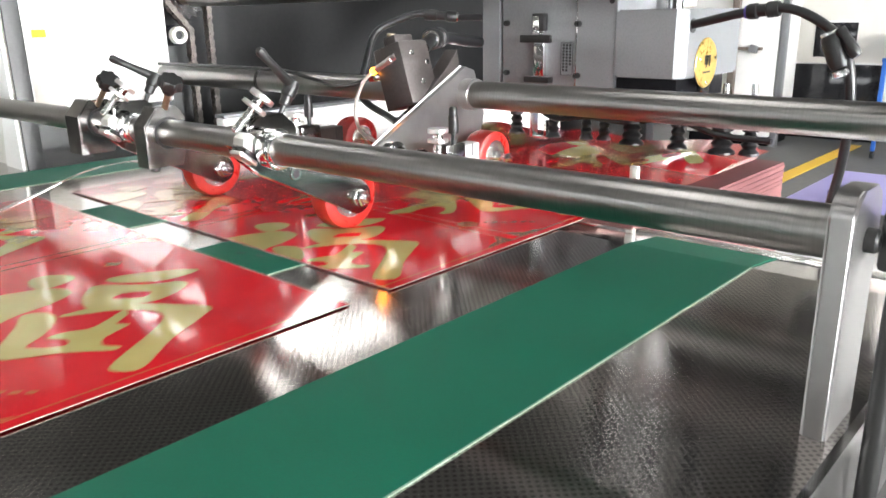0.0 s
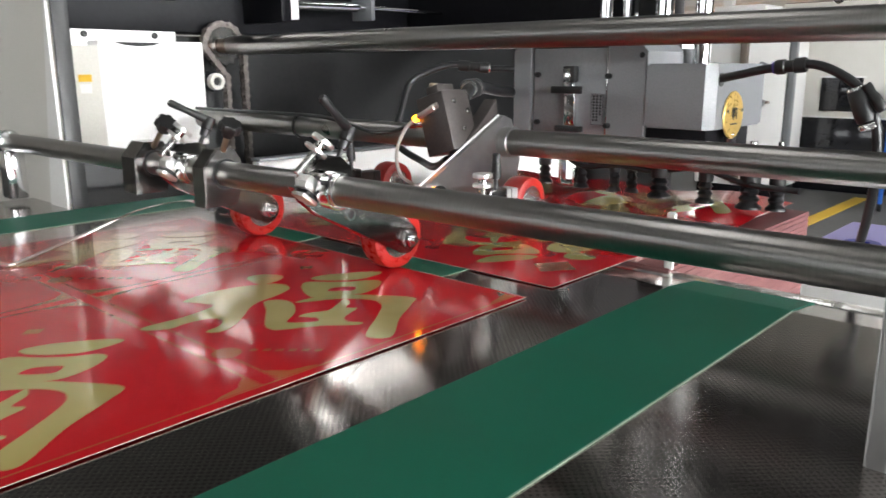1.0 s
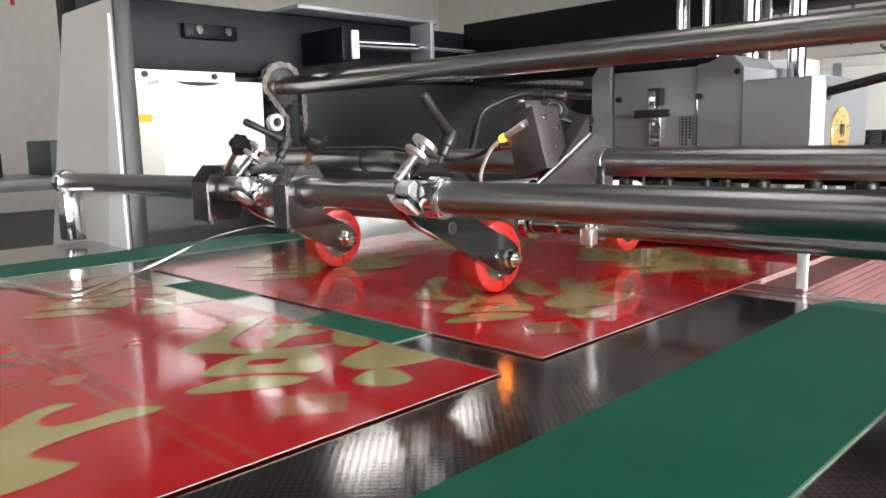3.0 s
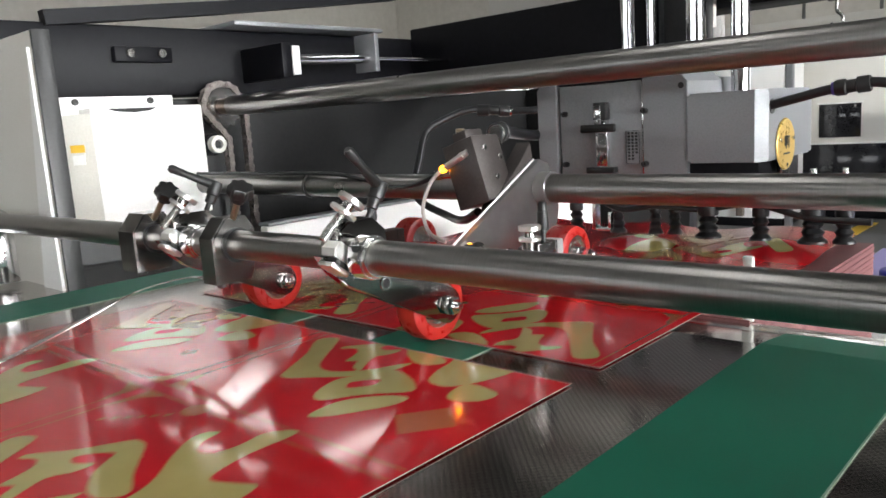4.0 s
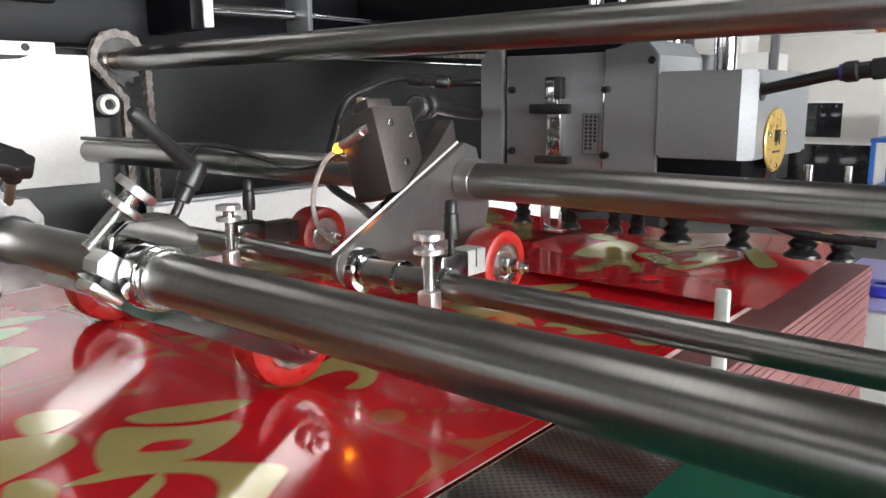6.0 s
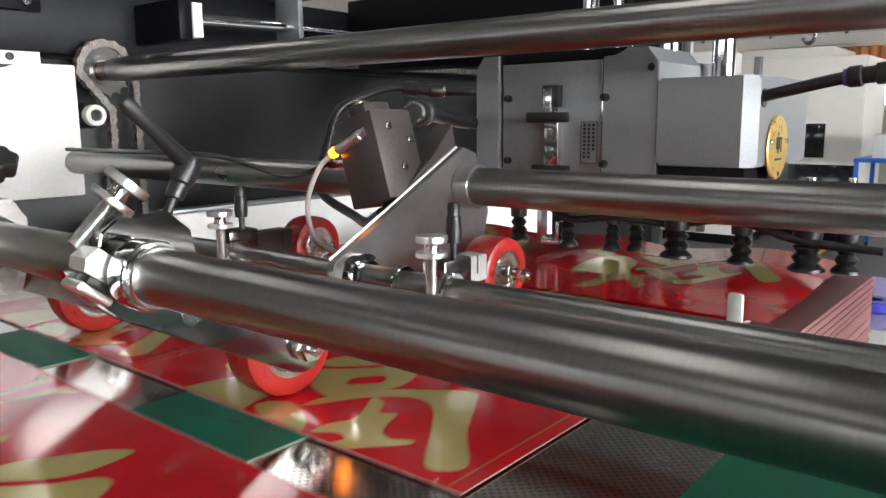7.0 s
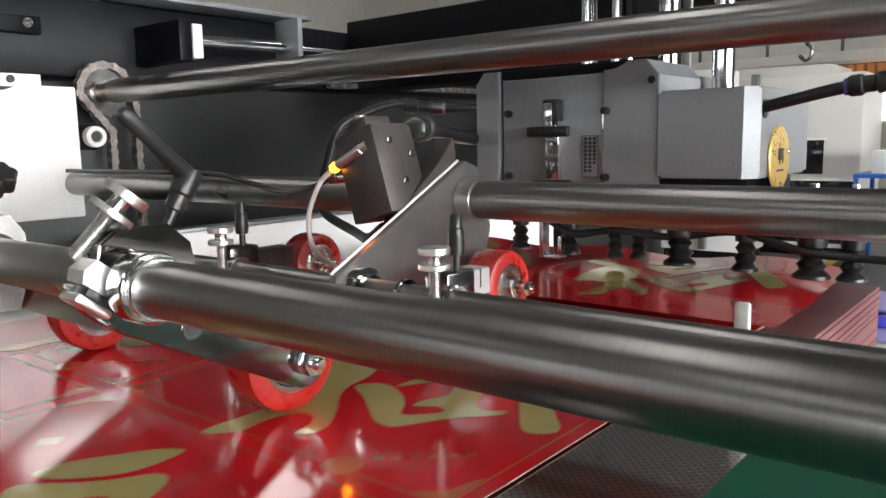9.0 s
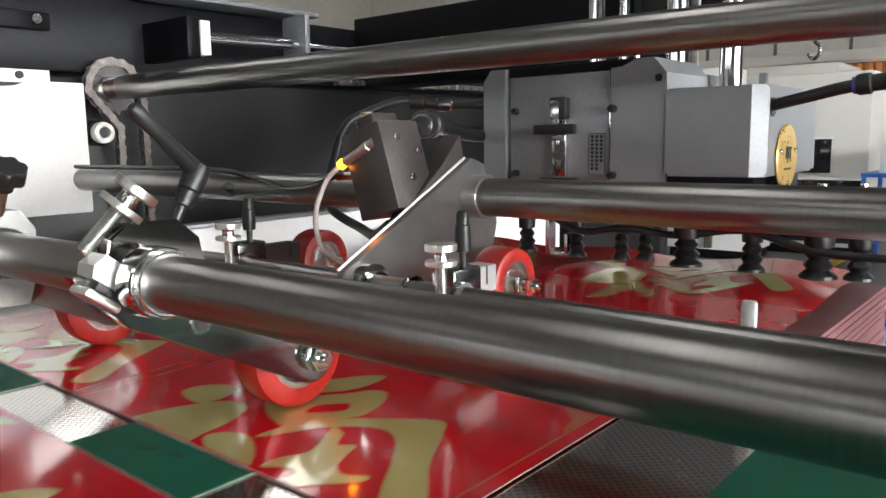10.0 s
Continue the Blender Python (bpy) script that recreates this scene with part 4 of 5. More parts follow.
part("hose_port", lathe([(0, 0), (0.009, 0), (0.009, 0.001), (0, 0.001)], along((-0.4398, 0.963, 1.084), (0, 0.963, 1.084)), None, 24), PLASTIC, head)
badge_logo = bmesh.new()
for y0, y1, z0, z1 in ((1.000, 1.003, 1.034, 1.046), (1.0045, 1.0075, 1.030, 1.046), (1.009, 1.0115, 1.034, 1.046), (1.013, 1.0185, 1.043, 1.046), (1.0145, 1.017, 1.031, 1.0425), (0.997, 1.019, 1.023, 1.0252)):
    span(-0.4369, -0.4364, y0, y1, z0, z1, 0, badge_logo)
part("badge_mark", badge_logo, PLASTIC, head, "dark maker's mark as plain bars")
for dy, dz in ((-0.0235, 0.006), (0.0235, 0.006), (0, -0.026)):
    cap_screw(head, (-0.4372, 1.008 + dy, 1.036 + dz), (1, 0, 0), 0.0026, 0.002, CHROME)
for x, r in ((-0.585, 0.0135), (-0.522, 0.0125)):
    part("guide_column", rod((x, 1.08, 1.00), (x, 1.08, 1.62), r, n=28), CHROME, head, "chrome guide column")
part("column_base", span(-0.62, -0.548, 1.058, 1.13, 1.00, 1.128, 0.003), ALU, head)
for x in (-0.735, -0.69, -0.64):
    part("rear_column", rod((x, 1.16, 1.10), (x, 1.16, 1.32), 0.011, n=20), CHROME, head)
part("rear_box", span(-0.70, -0.655, 1.17, 1.20, 1.19, 1.30, 0.003), ALU, head)
part("hanger", span(-0.66, -0.60, 1.132, 1.18, 1.05, 1.64, 0.004), FRAME_GREY, head, "dark hanger column that carries the head")

suction_bar = thing("suction_rail", "dark rail with hoses under the feeder head", "rail")
part("rail", span(-0.78, -0.33, 1.010, 1.040, 0.968, 0.990, 0.002), BLACK, suction_bar)
for x in (-0.768, -0.45):
    part("stay", span(x - 0.008, x + 0.008, 1.012, 1.036, 0.989, 1.03, 0.001), CAST, suction_bar)
bm = bmesh.new()
span(-0.706, -0.700, 0.985, 1.00, 0.918, 0.985, 0.001, bm)
span(-0.700, -0.676, 0.985, 1.00, 0.917, 0.922, 0.001, bm)
span(-0.680, -0.675, 0.985, 1.00, 0.921, 0.945, 0.001, bm)
part("hook_plate", bm, ZINC, suction_bar, "bent bright hook plate")
part("air_line", hose([(-0.72, 1.0, 0.972), (-0.66, 0.985, 0.95), (-0.60, 0.98, 0.957), (-0.54, 0.99, 0.952), (-0.47, 0.985, 0.962), (-0.40, 0.975, 0.948), (-0.33, 0.97, 0.946)], 0.004), HOSE, suction_bar)

SUCKERS = []
sucker_mesh = None
for i, (x, y, r) in enumerate(((-0.742, 1.0, 0.010), (-0.668, 0.995, 0.009), (-0.612, 1.0, 0.008), (-0.585, 1.005, 0.008), (-0.531, 0.99, 0.013), (-0.462, 0.99, 0.010), (-0.398, 0.985, 0.013), (-0.364, 0.99, 0.010))):
    cup = thing("suction_cup", "black rubber suction cup on a chrome rod", "suction cup", None, "suction cups under the head")
    part("body", lathe([(0, 0.030), (r, 0.030), (r * 1.05, 0.034), (r * 1.05, 0.050), (r * 0.6, 0.052), (r * 0.6, 0.066), (0, 0.066)], None, None, 20), PLASTIC, cup)
    part("bellows", lathe([(0, 0), (r * 1.35, 0), (r * 1.3, 0.003), (r * 0.8, 0.008), (r * 1.1, 0.013), (r * 0.7, 0.018), (r * 1.0, 0.023), (r * 0.6, 0.0295), (0, 0.0295)], None, None, 24), HOSE, cup)
    part("stem", lathe([(0, 0.067), (r * 0.35, 0.067), (r * 0.35, 0.090), (0, 0.090)], None, None, 14), CHROME, cup)
    SUCKERS.append((cup, x, y, 0.9 * i))


def sucker_pose(x, y, phase, t):
    s = 0.5 + 0.5 * math.sin(2 * math.pi * t * SPEED / PITCH + 0.15 * phase)
    return pose(x, y, 0.914 + 0.010 * s)


# the top sheet's tail, held up by the suction cups
def bulge(x, y):
    lift = max(0.0, min(1.0, (y - 0.92) / 0.11))
    lift = lift * lift * (3 - 2 * lift)
    return 0.0012 + lift * (0.006 + 0.003 * math.exp(-((x + 0.45) / 0.07) ** 2) + 0.0035 * math.sin(x * 31 + y * 9))


tail = thing("lifted_sheet", "top red sheet buckling up under the suction cups", "paper sheet")
bm = bmesh.new()
nx, ny = 60, 26
grid = [[bm.verts.new((-0.96 + 0.575 * i / nx, 0.83 + 0.30 * j / ny, bulge(-0.96 + 0.575 * i / nx, 0.83 + 0.30 * j / ny))) for j in range(ny + 1)] for i in range(nx + 1)]
for i in range(nx):
    for j in range(ny):
        bm.faces.new((grid[i][j], grid[i + 1][j], grid[i + 1][j + 1], grid[i][j + 1]))
part("sheet", bm, RED_INK, tail)


def on_tail(bm):
    """Dices a stroke along the sheet's own grid and lays it on the buckled sheet."""
    clip(bm, 0.831, 1.128)
    for k in range(nx + 1):
        bmesh.ops.bisect_plane(bm, geom=bm.verts[:] + bm.edges[:] + bm.faces[:], plane_co=(-0.96 + 0.575 * k / nx, 0, 0), plane_no=(1, 0, 0))
    for k in range(ny + 1):
        bmesh.ops.bisect_plane(bm, geom=bm.verts[:] + bm.edges[:] + bm.faces[:], plane_co=(0, 0.83 + 0.30 * k / ny, 0), plane_no=(0, 1, 0))
    for v in bm.verts:
        v.co.z += bulge(v.co.x, v.co.y)


for ox, oy in ((-0.530, 0.834), (-0.825, 0.834)):
    fortune_sign(ox, oy, 0.0004, tail, on_tail)

# ---- hoses ----
COLLET = surface("violet_collet", (0.06, 0.04, 0.25), (0.1, 0.07, 0.35), (0.3, 0.4), 0.0, 100, 10, 0.05)


def hose_run(name, label, pts, r, fitting=None, collet=ZINC):
    th = thing(name, label, "hose")
    part("tube", hose(pts, r), HOSE, th)
    if fitting:
        a, b = fitting
        a, b = Vector(a), Vector(b)
        h = (b - a).length
        union = part("union", lathe([(r, 0), (r * 1.5, 0), (r * 1.65, h * 0.06), (r * 1.65, h * 0.3), (r * 1.3, h * 0.34), (r * 1.3, h * 0.60), (r * 1.65, h * 0.64), (r * 1.65, h * 0.94), (r * 1.5, h), (r, h)], along(a, b), None, 24, True), PLASTIC, th, "black push-in hose union")
        part("collet", lathe([(r, -0.003), (r * 1.35, -0.003), (r * 1.35, 0), (r, 0)], along(a, b), None, 20, True), collet, union)
    return th


hose_run("air_hose", "black air hose from the silver cover with a union", [(-0.446, 0.963, 1.084), (-0.415, 0.955, 1.090), (-0.369, 0.95, 1.099), (-0.322, 0.95, 1.103), (-0.283, 0.95, 1.087), (-0.259, 0.95, 1.064), (-0.247, 0.95, 1.035), (-0.243, 0.955, 0.99), (-0.25, 0.98, 0.93), (-0.27, 1.02, 0.85)], 0.0056, ((-0.366, 0.95, 1.0995), (-0.330, 0.95, 1.1028)), COLLET)
valve = thing("hose_valve", "black hand valve with silver rings on the hose", "valve")
a, b = Vector((-0.2725, 0.95, 1.0765)), Vector((-0.2535, 0.95, 1.030))
part("body", lathe([(0.0058, 0.004), (0.0105, 0.004), (0.0120, 0.010), (0.0120, 0.034), (0.0100, 0.042), (0.0058, 0.044)], along(a, b), None, 24, True), PLASTIC, valve)
for h in (0.0, 0.0445):
    part("ring", lathe([(0.0058, h), (0.0100, h), (0.0104, h + 0.001), (0.0104, h + 0.006), (0.0058, h + 0.007)], along(a, b), None, 24, True), ZINC, valve, "silver threaded ring")
part("lever", lathe([(0, 0), (0.0055, 0.0), (0.0062, 0.004), (0.0052, 0.012), (0.0068, 0.018), (0.0068, 0.032), (0.0050, 0.036), (0, 0.036)], along((-0.2615, 0.945, 1.080), (-0.2385, 0.945, 1.049)), None, 18), PLASTIC, valve, "black knurled lever")
part("bridge", block((0.016, 0.008, 0.010), 0.001, Matrix.Translation((-0.2575, 0.947, 1.060))), PLASTIC, valve)
hose_run("air_hose", "black air hose curving down behind the sensor block", [(-0.762, 0.985, 1.100), (-0.775, 0.95, 1.099), (-0.82, 0.92, 1.100), (-0.849, 0.89, 1.1055), (-0.877, 0.86, 1.093), (-0.892, 0.836, 1.0766), (-0.887, 0.812, 1.037), (-0.875, 0.788, 0.988), (-0.80, 0.77, 0.9645), (-0.72, 0.71, 0.970), (-0.675, 0.684, 0.985)], 0.0052, ((-0.806, 0.928, 1.0998), (-0.842, 0.896, 1.1042)))
hose_run("vacuum_hose", "thick black vacuum hose into the feeder head", [(-0.640, 0.676, 1.064), (-0.70, 0.76, 1.074), (-0.75, 0.84, 1.072), (-0.772, 0.93, 1.063), (-0.766, 0.985, 1.062)], 0.0080, ((-0.690, 0.745, 1.0725), (-0.725, 0.80, 1.0732)))

# ---- left frame details ----
for y in (0.532, 0.658):
    cap_screw(guard, (-1.3618, y, 1.158), (1, 0, 0), 0.0055, 0.004)
# cream instead of the box's white puts this side's shade into the colour
part("bevelled_side", plate([(-1.3616, 0.503), (-1.318, 0.5345), (-1.3616, 0.5345)], 0.17, Matrix.Translation((0, 0, 0.968))), CREAM, guard, "bevelled side of the box, its shade put in as cream")
part("handle_slot", plate([(0.560, 1.1472), (0.645, 1.1472), (0.632, 1.1425), (0.605, 1.1402), (0.578, 1.1425)], 0.001, Matrix.Translation((-1.3178, 0, -0.003)) @ YZ), FRAME_GREY, guard, "curved hand slot")
part("warning_sticker", span(-0.012, 0.012, -0.0006, 0, -0.006, 0.006, 0), YELLOW, guard, "yellow warning sticker")
guard.children[-1].matrix_basis = Matrix.Translation((-1.3400, 0.5175, 1.085)) @ pose(0, 0, 0, 0, 0, 36)
part("white_sticker", span(-0.010, 0.010, -0.0006, 0, -0.009, 0.006, 0), WHITE, guard)
guard.children[-1].matrix_basis = Matrix.Translation((-1.3400, 0.5175, 1.069)) @ pose(0, 0, 0, 0, 0, 36)
part("dark_edge", span(-1.1775, -1.172, 0.409, 0.432, 0.3, 1.242, 0.0005), PLASTIC, post, "dark strip along the cover's edge")
# white on the cream cover paints in the light on this facet
part("fold", plate([(-1.36, 0.3), (-1.182, 0.3), (-1.182, 1.22)], 0.004, Matrix.Translation((0, 0.4085, 0)) @ XZ), WHITE, post, "folded facet, its light put in as white paint")
bm = bmesh.new()
span(-1.3595, -1.345, 0.60, 0.70, 1.22, 1.245, 0.002, bm)
part("mount_block", bm, BLACK, frame_side)
for y in (0.625, 0.68):
    cap_screw(frame_side, (-1.3452, y, 1.234), (1, 0, 0), 0.0075, 0.006, CAST)
part("top_cover", span(-1.46, -1.30, 0.80, 1.16, 1.281, 1.289, 0.002), ALU, frame_side, "pale metal cover strip on the beam")
part("slant_brace", hose([(-1.36, 0.50, 1.285), (-1.34, 0.80, 1.315), (-1.30, 1.2, 1.36)], 0.016, None, 4, 2), BLACK, frame_side)
part("back_beam", span(-1.358, -0.75, 1.30, 1.40, 1.165, 1.30, 0.004), BLACK, frame_side, "black cross beam behind the head")
part("beam_end", span(-0.7495, -0.2, 1.30, 1.40, 1.245, 1.30, 0.004), BLACK, frame_side)
part("back_plate", span(-1.368, -0.90, 1.75, 1.79, 0.5, 1.16, 0.003), FRAME_GREY, frame_side)
# added so that the steel table mirrors something dark here
part("dark_top_panel", span(-0.858, -0.10, 1.52, 1.56, 1.30, 1.62, 0.003), FRAME_GREY, frame_side, "added dark panel that darkens the table's reflection")
part("wide_top_panel", span(-1.30, -0.86, 1.52, 1.56, 1.30, 1.62, 0.003), CREAM, frame_side, "cream panel over the cross beam")
part("drop_rod", rod((-0.737, 1.28, 1.10), (-0.737, 1.28, 1.72), 0.012, n=20), CHROME, frame_side)
part("rod_nut", rod((-0.737, 1.28, 1.302), (-0.737, 1.28, 1.35), 0.019, n=6), ZINC, frame_side)
part("control_box", span(-0.70, -0.645, 1.25, 1.2995, 1.215, 1.40, 0.003), CREAM, frame_side, "small pale control box with a red mark")
part("control_mark", span(-0.690, -0.672, 1.2485, 1.2495, 1.262, 1.268, 0), RUBBER, frame_side)
for x in (-0.60, -0.52, -0.36):
    part("hanging_post", span(x - 0.014, x + 0.014, 1.255, 1.2995, 1.25, 1.75, 0.003), BLACK, frame_side)

cyl = thing("air_cylinder", "chrome air cylinder rod between white end blocks", "air cylinder")
part("end_block", span(-1.272, -1.232, 0.868, 0.884, 1.190, 1.240, 0.001), WHITE, cyl)
part("rod", rod((-1.25, 0.884, 1.217), (-1.25, 1.062, 1.222), 0.0095, n=24), CHROME, cyl)
part("rear_block", span(-1.285, -1.225, 1.062, 1.072, 1.196, 1.268, 0.001), ALU, cyl)
part("thin_rod", rod((-1.25, 1.072, 1.222), (-1.25, 1.30, 1.222), 0.004, n=14), CHROME, cyl)
part("carrier", span(-1.360, -1.234, 0.846, 0.8675, 1.185, 1.245, 0.002), BLACK, cyl)

# sprocket, idler and roller chain
drive = thing("chain_drive", "oily roller chain over a sprocket on the frame", "chain drive")
SX, SY, SZ, SR = -1.336, 0.780, 1.142, 0.0385
teeth = []
for k in range(15):
    a = 24 * k
    teeth += [(SY + SR * 0.86 * math.cos(radians(a)), SZ + SR * 0.86 * math.sin(radians(a))), (SY + SR * 0.90 * math.cos(radians(a + 6)), SZ + SR * 0.90 * math.sin(radians(a + 6))), (SY + SR * 1.04 * math.cos(radians(a + 12)), SZ + SR * 1.04 * math.sin(radians(a + 12))), (SY + SR * 0.90 * math.cos(radians(a + 18)), SZ + SR * 0.90 * math.sin(radians(a + 18)))]
part("sprocket", plate(teeth, 0.006, Matrix.Translation((SX - 0.003, 0, 0)) @ YZ), CAST, drive)
part("sprocket_hub", lathe([(0.014, 0), (0.022, 0), (0.022, 0.016), (0.014, 0.016)], along((SX - 0.008, SY, SZ), (SX + 1, SY, SZ)), None, 32, True), CAST, drive)
idler = part("idler", lathe([(0.0085, 0), (0.0145, 0), (0.0153, 0.001), (0.0153, 0.013), (0.0145, 0.014), (0.0085, 0.014)], along((-1.322, 0.748, 1.0766), (0, 0.748, 1.0766)), None, 32, True), CREAM, drive, "pale plastic idler roller")
part("idler_core", rod((-1.36, 0.748, 1.0766), (-1.312, 0.748, 1.0766), 0.0072, n=16), PLASTIC, idler)
part("idler_seat", rod((-1.3695, 0.748, 1.0766), (-1.3225, 0.748, 1.0766), 0.019, n=24), BLACK, idler)
LINK = 0.0150
bm = bmesh.new()
for s in (-1, 1):
    plate([*arc(-LINK / 2, 0, 0.0060, 90, 270, 5), (0, -0.0044), *arc(LINK / 2, 0, 0.0060, -90, 90, 5), (0, 0.0044)], 0.0014, Matrix.Translation((s * 0.0058 - 0.0007, 0, 0)) @ YZ, bm)
rod((-0.0075, -LINK / 2, 0), (0.0075, -LINK / 2, 0), 0.0034, bm, 8)
first_link = part("link", bm, CHAINM, drive)
stations = []
z = SZ - 0.29
while z < SZ - 0.01:
    f = min(1.0, max(0.0, (z - 1.085) / 0.05))
    stations.append((0.784 + f * (SY - SR - 0.784), z, 90 + (40 if 0 < f < 1 else 0)))
    z += LINK * (0.78 if 0 < f < 1 else 1)
for k in range(8):
    a = 174 - 22.8 * k
    stations.append((SY + (SR + 0.001) * math.cos(radians(a)), SZ + (SR + 0.001) * math.sin(radians(a)), a - 90))
z = SZ - 0.012
while z > SZ - 0.29:
    stations.append((SY + SR + 0.006, z, 90))
    z -= LINK
y = SY + 0.46
while y < 1.74:
    stations.append((y, 1.172 + 0.012 * (y - 1.24), 2))
    y += LINK
for k, (y, z, a) in enumerate(stations):
    ob = first_link if k == 0 else new("link", first_link.data)
    ob.parent = drive
    ob.matrix_basis = Matrix.Translation((SX, y, z)) @ pose(0, 0, 0, a) @ Matrix.Diagonal((1.12 if k % 2 else 0.86, 1, 1, 1))

# white board beside the pile
side_board = thing("pile_board", "white painted side board beside the paper pile", "side board")
part("board", span(-1.14, -1.12, 0.70, 1.70, 0.60, 0.945, 0.002), WHITE, side_board)
part("board_edge", span(-1.144, -1.116, 0.70, 1.70, 0.9455, 0.951, 0.001), ALU, side_board, "grey metal edge strip")
part("stay", span(-1.36, -1.141, 0.90, 0.94, 0.62, 0.66, 0.002), FRAME_GREY, side_board)
part("foot", span(-1.16, -1.10, 0.75, 1.65, 0.0, 0.599, 0.003), FRAME_GREY, side_board)

# ---- what stands behind in the hall ----
def machine_cabinet(m, w, d, h, dark):
    th = thing("machine_cabinet", "cream factory machine cabinet with a dark window", "machine cabinet", m, "cabinets across the hall")
    part("body", span(0, w, 0, d, 0.08, h, 0.015), CREAM, th)
    part("plinth", span(0.03, w - 0.03, 0.03, d - 0.03, 0, 0.079, 0.004), BLACK, th)
    for x0, x1, z0, z1 in dark:
        win = part("dark_window", span(x0, x1, -0.012, -0.001, z0, z1, 0.003), DARKGLASS, th)
        part("window_frame", span(x0 - 0.015, x1 + 0.015, -0.008, -0.0005, z1, z1 + 0.015, 0.002), WHITE, win)
    return th


machine_cabinet(Matrix.Translation((-2.75, 7.4, 0)), 1.14, 0.8, 1.57, [(0.51, 0.85, 0.72, 1.01), (0.22, 1.10, 0.12, 0.66)])
machine_cabinet(Matrix.Translation((-3.05, 8.6, 0)), 0.9, 0.9, 1.75, [(0.15, 0.5, 0.8, 1.3)])
machine_cabinet(Matrix.Translation((-1.20, 10.2, 0)), 1.3, 0.9, 1.28, [(0.2, 0.7, 0.4, 0.9)])

press = thing("white_press", "tall white press with brown guide posts and clamps", "machine", Matrix.Translation((-3.05, 6.7, 0)))
part("body", span(0.0, 0.74, 0.0, 0.5, 0.08, 1.42, 0.012), WHITE, press)
part("plinth", span(0.02, 0.72, 0.02, 0.48, 0.0, 0.079, 0.004), BLACK, press)
part("upper_box", span(0.05, 0.50, 0.05, 0.45, 1.4205, 1.62, 0.010), WHITE, press)
part("side_post", span(0.745, 0.80, 0.0, 0.06, 0.0, 1.55, 0.004), ALU, press, "pale grey corner post")
POST_BROWN = surface("brown_lacquered_post", (0.13, 0.10, 0.085), (0.19, 0.155, 0.13), (0.4, 0.55), 0.2, 60, 6, 0.08)
part("guide_post", span(0.36, 0.42, -0.07, -0.02, 0.10, 1.30, 0.004), POST_BROWN, press, "brown upright guide post")
for z in (0.80, 1.10):
    rail = part("cross_rail", span(0.10, 0.62, -0.045, -0.001, z, z + 0.025, 0.003), POST_BROWN, press)
    for u in (0.16, 0.56):
        part("clamp", block((0.07, 0.05, 0.06), 0.01, Matrix.Translation((u, -0.05, z + 0.012)) @ pose(0, 0, 0, 0, 20, 0)), ALU, rail, "cast metal clamp")
part("panel", span(0.17, 0.30, -0.012, -0.001, 0.35, 1.02, 0.003), CREAM, press, "pale cover panel")

cart = thing("blue_trolley", "blue steel trolley loaded with white goods", "trolley", Matrix.Translation((-1.48, 6.6, 0)))
for x in (0.0, 0.5):
    for y in (0.0, 0.6):
        part("post", span(x - 0.015, x + 0.015, y - 0.015, y + 0.015, 0.06, 0.74, 0.002), BLUE, cart)
        part("castor", rod((x - 0.012, y, 0.03), (x + 0.012, y, 0.03), 0.03, n=20), PLASTIC, cart)
for z in (0.36, 0.73):
    part("shelf", span(-0.02, 0.52, -0.02, 0.62, z, z + 0.03, 0.003), BLUE, cart)
part("carton", span(0.08, 0.40, 0.1, 0.5, 0.7605, 0.93, 0.004), WHITE, cart)

for x, y in ((-0.55, 8.6), (-3.6, 8.5), (0.4, 7.5)):
    col = thing("steel_column", "white painted hall column with a base plate", "column", Matrix.Translation((x, y, 0)), "hall columns")
    part("shaft", span(-0.05, 0.05, -0.05, 0.05, 0.0125, 6.99, 0.006), WHITE, col)
    part("base_plate", span(-0.1, 0.1, -0.1, 0.1, 0.0, 0.012, 0.002), ALU, col)

for k in range(7):
    x = -8.0 + 1.6 * k
    cur = thing("window_curtain", "orange cloth curtain hanging over the window", "curtain", Matrix.Translation((x, hall[3] - 0.22, 0)), "orange curtains")
    bm = bmesh.new()
    prev = None
    for i in range(41):
        u, d = 1.15 * i / 40, 0.04 * math.sin(i * 1.3)
        q = [bm.verts.new((u, d, 1.68)), bm.verts.new((u, d, 2.13)), bm.verts.new((u, d + 0.012, 2.13)), bm.verts.new((u, d + 0.012, 1.68))]
        if prev:
            for a in range(4):
                bm.faces.new((prev[a], prev[(a + 1) % 4], q[(a + 1) % 4], q[a]))
        prev = q
    part("cloth", bm, CURTAIN, cur)
    part("rail", rod((-0.05, 0.02, 2.14), (1.2, 0.02, 2.14), 0.012, n=10), ZINC, cur)
    for u in (0.02, 1.13):
        part("rail_bracket", span(u - 0.01, u + 0.01, 0.02, 0.121, 2.13, 2.15, 0), ZINC, cur)

wall_beam = tagged(part("trim", span(-13.9, 5.9, hall[3] - 0.16, hall[3] - 0.101, 2.20, 2.36, 0.006), CREAM), "pale steel rail along the hall wall", "wall rail", kind="structure")
for k in range(12):
    tagged(part("trim", span(-9.0 + 1.15 * k, -8.95 + 1.15 * k, hall[3] - 0.12, hall[3] - 0.101, 2.365, 6.9, 0.002), GREYWALL), "vertical joint strip of the hall wall cladding", "wall joint", kind="structure")

hook = thing("crane_hook", "steel crane hook hanging on a thin rope", "crane hook", Matrix.Translation((-1.285, 4.35, 1.46)))
part("rope", rod((0, 0, 0.13), (0, 0, 5.535), 0.004, n=8), ZINC, hook)
part("pulley_block", span(-0.045, 0.045, -0.015, 0.015, 0.10, 0.14, 0.006), CAST, hook)
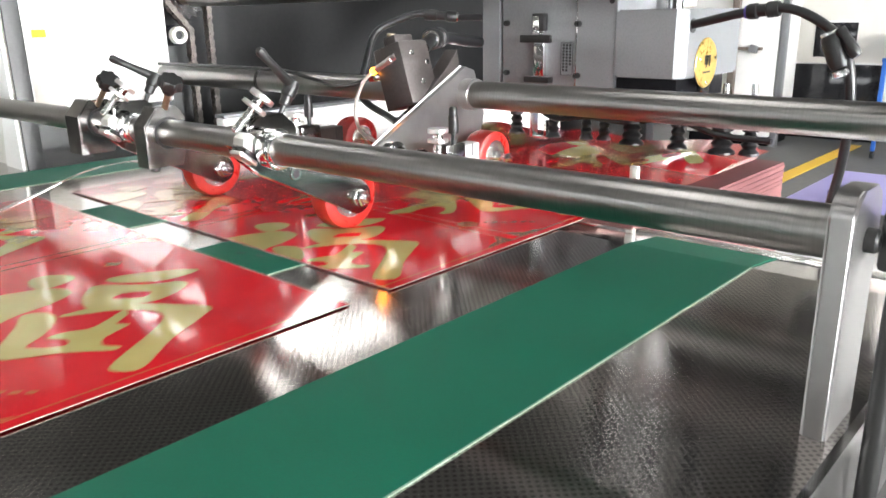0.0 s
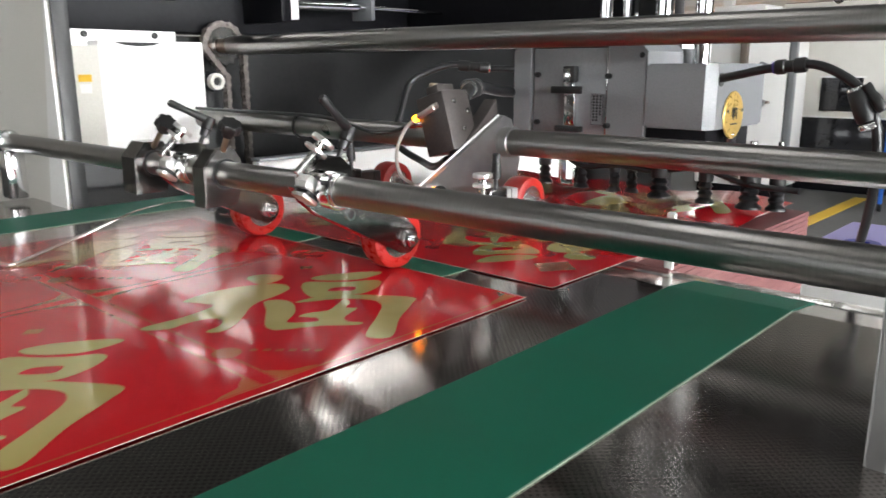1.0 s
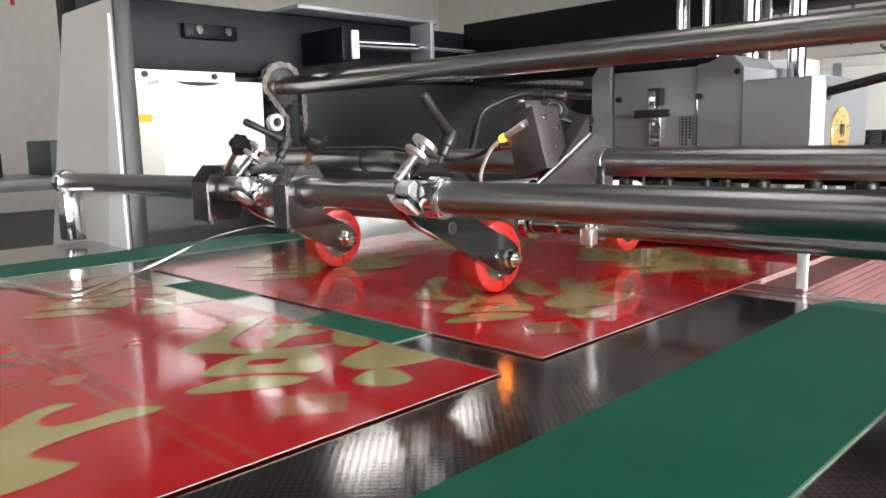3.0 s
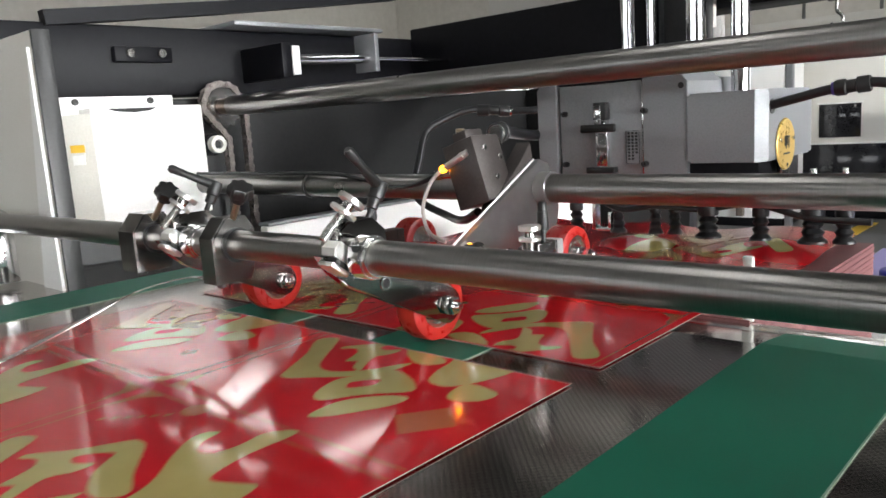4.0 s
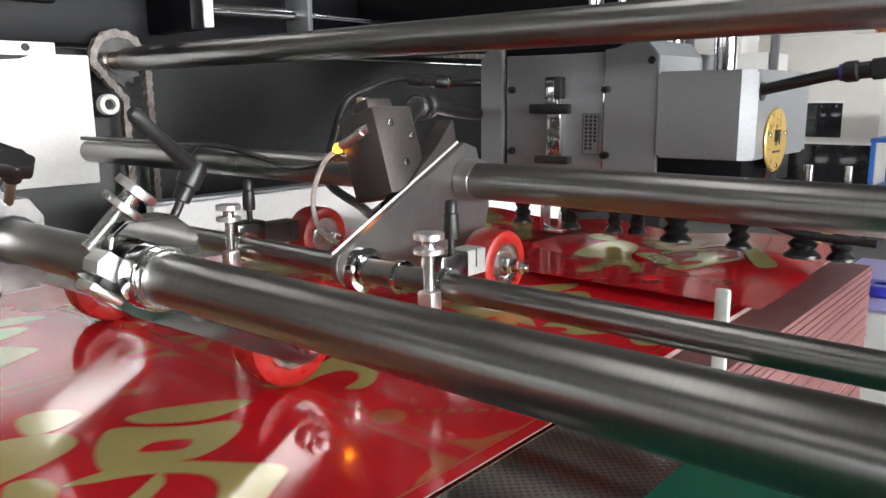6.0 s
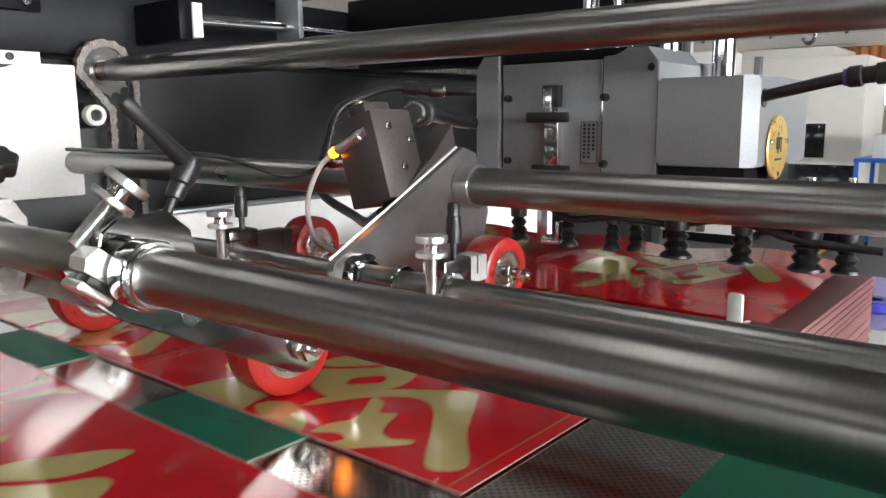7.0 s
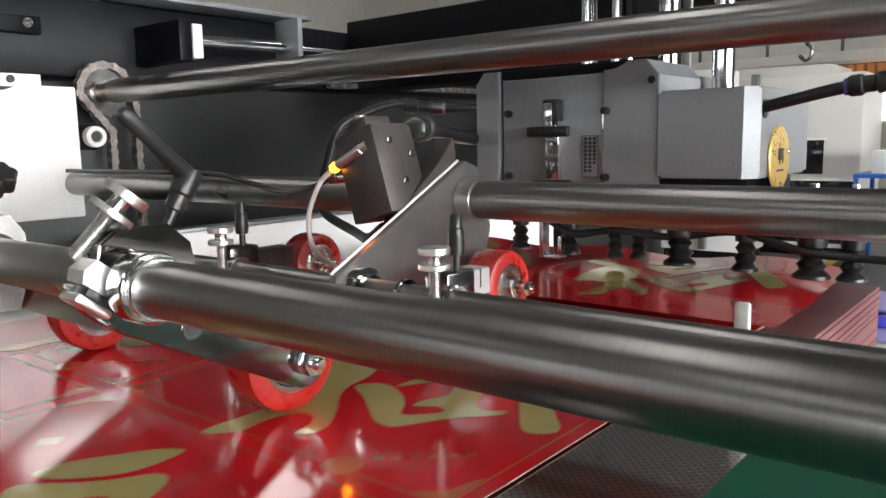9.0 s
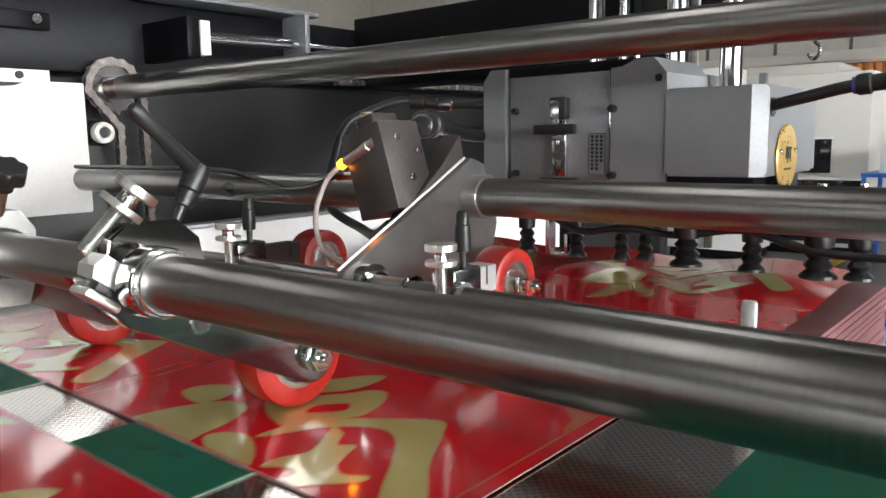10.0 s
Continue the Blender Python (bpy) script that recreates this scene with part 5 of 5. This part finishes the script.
part("hook", hose([(0, 0, 0.10), (0, 0, 0.05), (0.025, 0, 0.02), (0.02, 0, -0.02), (-0.005, 0, -0.035), (-0.03, 0, -0.01)], 0.009), CAST, hook)

board = thing("paper_skid", "pale violet wrapped paper skid on the floor", "paper skid", Matrix.Translation((-0.70, 2.10, 0)))
part("load", span(0.0, 1.4, 0.0, 0.62, 0.10, 0.594, 0.01), WHITE, board)
part("wrap", span(0.004, 1.396, 0.004, 0.616, 0.5945, 0.6, 0.002), INDIGO, board, "pale violet top sheet")
part("skid", span(0.0, 1.4, 0.0, 0.62, 0.0, 0.099, 0.004), CAST, board)
tape = tagged(part("tape_roll", lathe([(0.02, 0), (0.045, 0), (0.05, 0.004), (0.05, 0.022), (0.045, 0.026), (0.02, 0.026)], Matrix.Translation((-0.555, 2.27, 0.6004)), None, 32, True), surface("dark_blue_tape", (0.02, 0.02, 0.28), (0.04, 0.04, 0.4), (0.3, 0.4), 0.0, 100, 10, 0.05)), "dark blue roll of tape on the skid", "tape roll")
line = tagged(part("floor_marking", span(-1.81, -1.70, 3.0, 7.2, 0.0005, 0.004, 0), YELLOW), "yellow painted floor line", "floor marking", kind="structure")

DULL_GREEN = surface("dull_green_paint", (0.05, 0.075, 0.055), (0.09, 0.12, 0.09), (0.4, 0.6), 0.0, 80, 8, 0.1)
# far workshop clutter seen past the end cover
shop = thing("work_bench", "far grey workbench with tool boxes", "workbench", Matrix.Translation((-5.4, 0.9, 0)))
part("top", span(0, 1.0, 0, 2.2, 0.82, 0.88, 0.006), ALU, shop)
for x in (0.05, 0.95):
    for y in (0.05, 2.15):
        part("leg", span(x - 0.03, x + 0.03, y - 0.03, y + 0.03, 0, 0.819, 0.003), FRAME_GREY, shop)
for y, h, w, mt in ((0.15, 0.14, 0.22, FRAME_GREY), (0.62, 0.20, 0.25, DULL_GREEN), (1.05, 0.26, 0.2, ALU), (1.45, 0.14, 0.3, DULL_GREEN)):
    tool = tagged(part("tool_box", span(-5.2, -4.8, 0.9 + y, 0.9 + y + w, 0.8804, 0.88 + h, 0.01), mt), "metal tool box standing on the workbench", "tool box", "boxes on the workbench")
alarm = thing("wall_alarm", "small brown alarm bell on the wall", "alarm bell", Matrix.Translation((-13.88, 4.2, 3.6)))
part("bell", lathe([(0, 0), (0.16, 0), (0.16, 0.03), (0.11, 0.09), (0, 0.11)], pose(0, 0, 0, 0, 90, 0), None, 28), surface("brown_bell", (0.16, 0.05, 0.03), (0.22, 0.08, 0.05), (0.3, 0.5), 0.2, 60, 8, 0.05), alarm)
part("pull", rod((0.03, 0, -0.16), (0.03, 0, -0.30), 0.03, n=12), RUBBER, alarm)

# dark smudges on the running belt, one pair in each gap between sheets
MARKS = []
for n in range(FIRST, LAST + 1):
    mark = thing("belt_mark", "short dark smudge on the green belt", "belt mark", None, "belt marks")
    for dx, dy, a in ((0.0, 0.0, 24), (0.022, 0.006, 8)):
        ob = part("smudge", block((0.010, 0.0022, 0.0002), 0), PLASTIC, mark)
        ob.matrix_basis = Matrix.Translation((dx, dy, 0)) @ pose(0, 0, 0, 0, 0, a)
    MARKS.append((mark, n))


# ---- what moves ----
def motions():
    for n, ob in sheets.items():
        walk(ob, [(k * 0.2, sheet_pose(n, k * 0.2)) for k in range(51)])
    for mark, n in MARKS:
        walk(mark, [(k * 0.2, pose(-0.580, max(-1.37, min(0.645, 0.851 - SPEED * k * 0.2 + PITCH * n)), 0.89855)) for k in range(51)])
    for wheel, at, r in WHEELS:
        turn = math.degrees(SPEED / r)
        walk(wheel, [(k * 0.125, Matrix.Translation(at) @ pose(0, 0, 0, turn * k * 0.125)) for k in range(81)])
    for cup, x, y, phase in SUCKERS:
        walk(cup, [(k * 0.2, sucker_pose(x, y, phase, k * 0.2)) for k in range(51)])
    walk(tail, [(k * 0.2, pose(0, 0, 0.8990 + 0.003 + 0.003 * math.sin(2 * math.pi * k * 0.2 * SPEED / PITCH))) for k in range(51)])


motions()
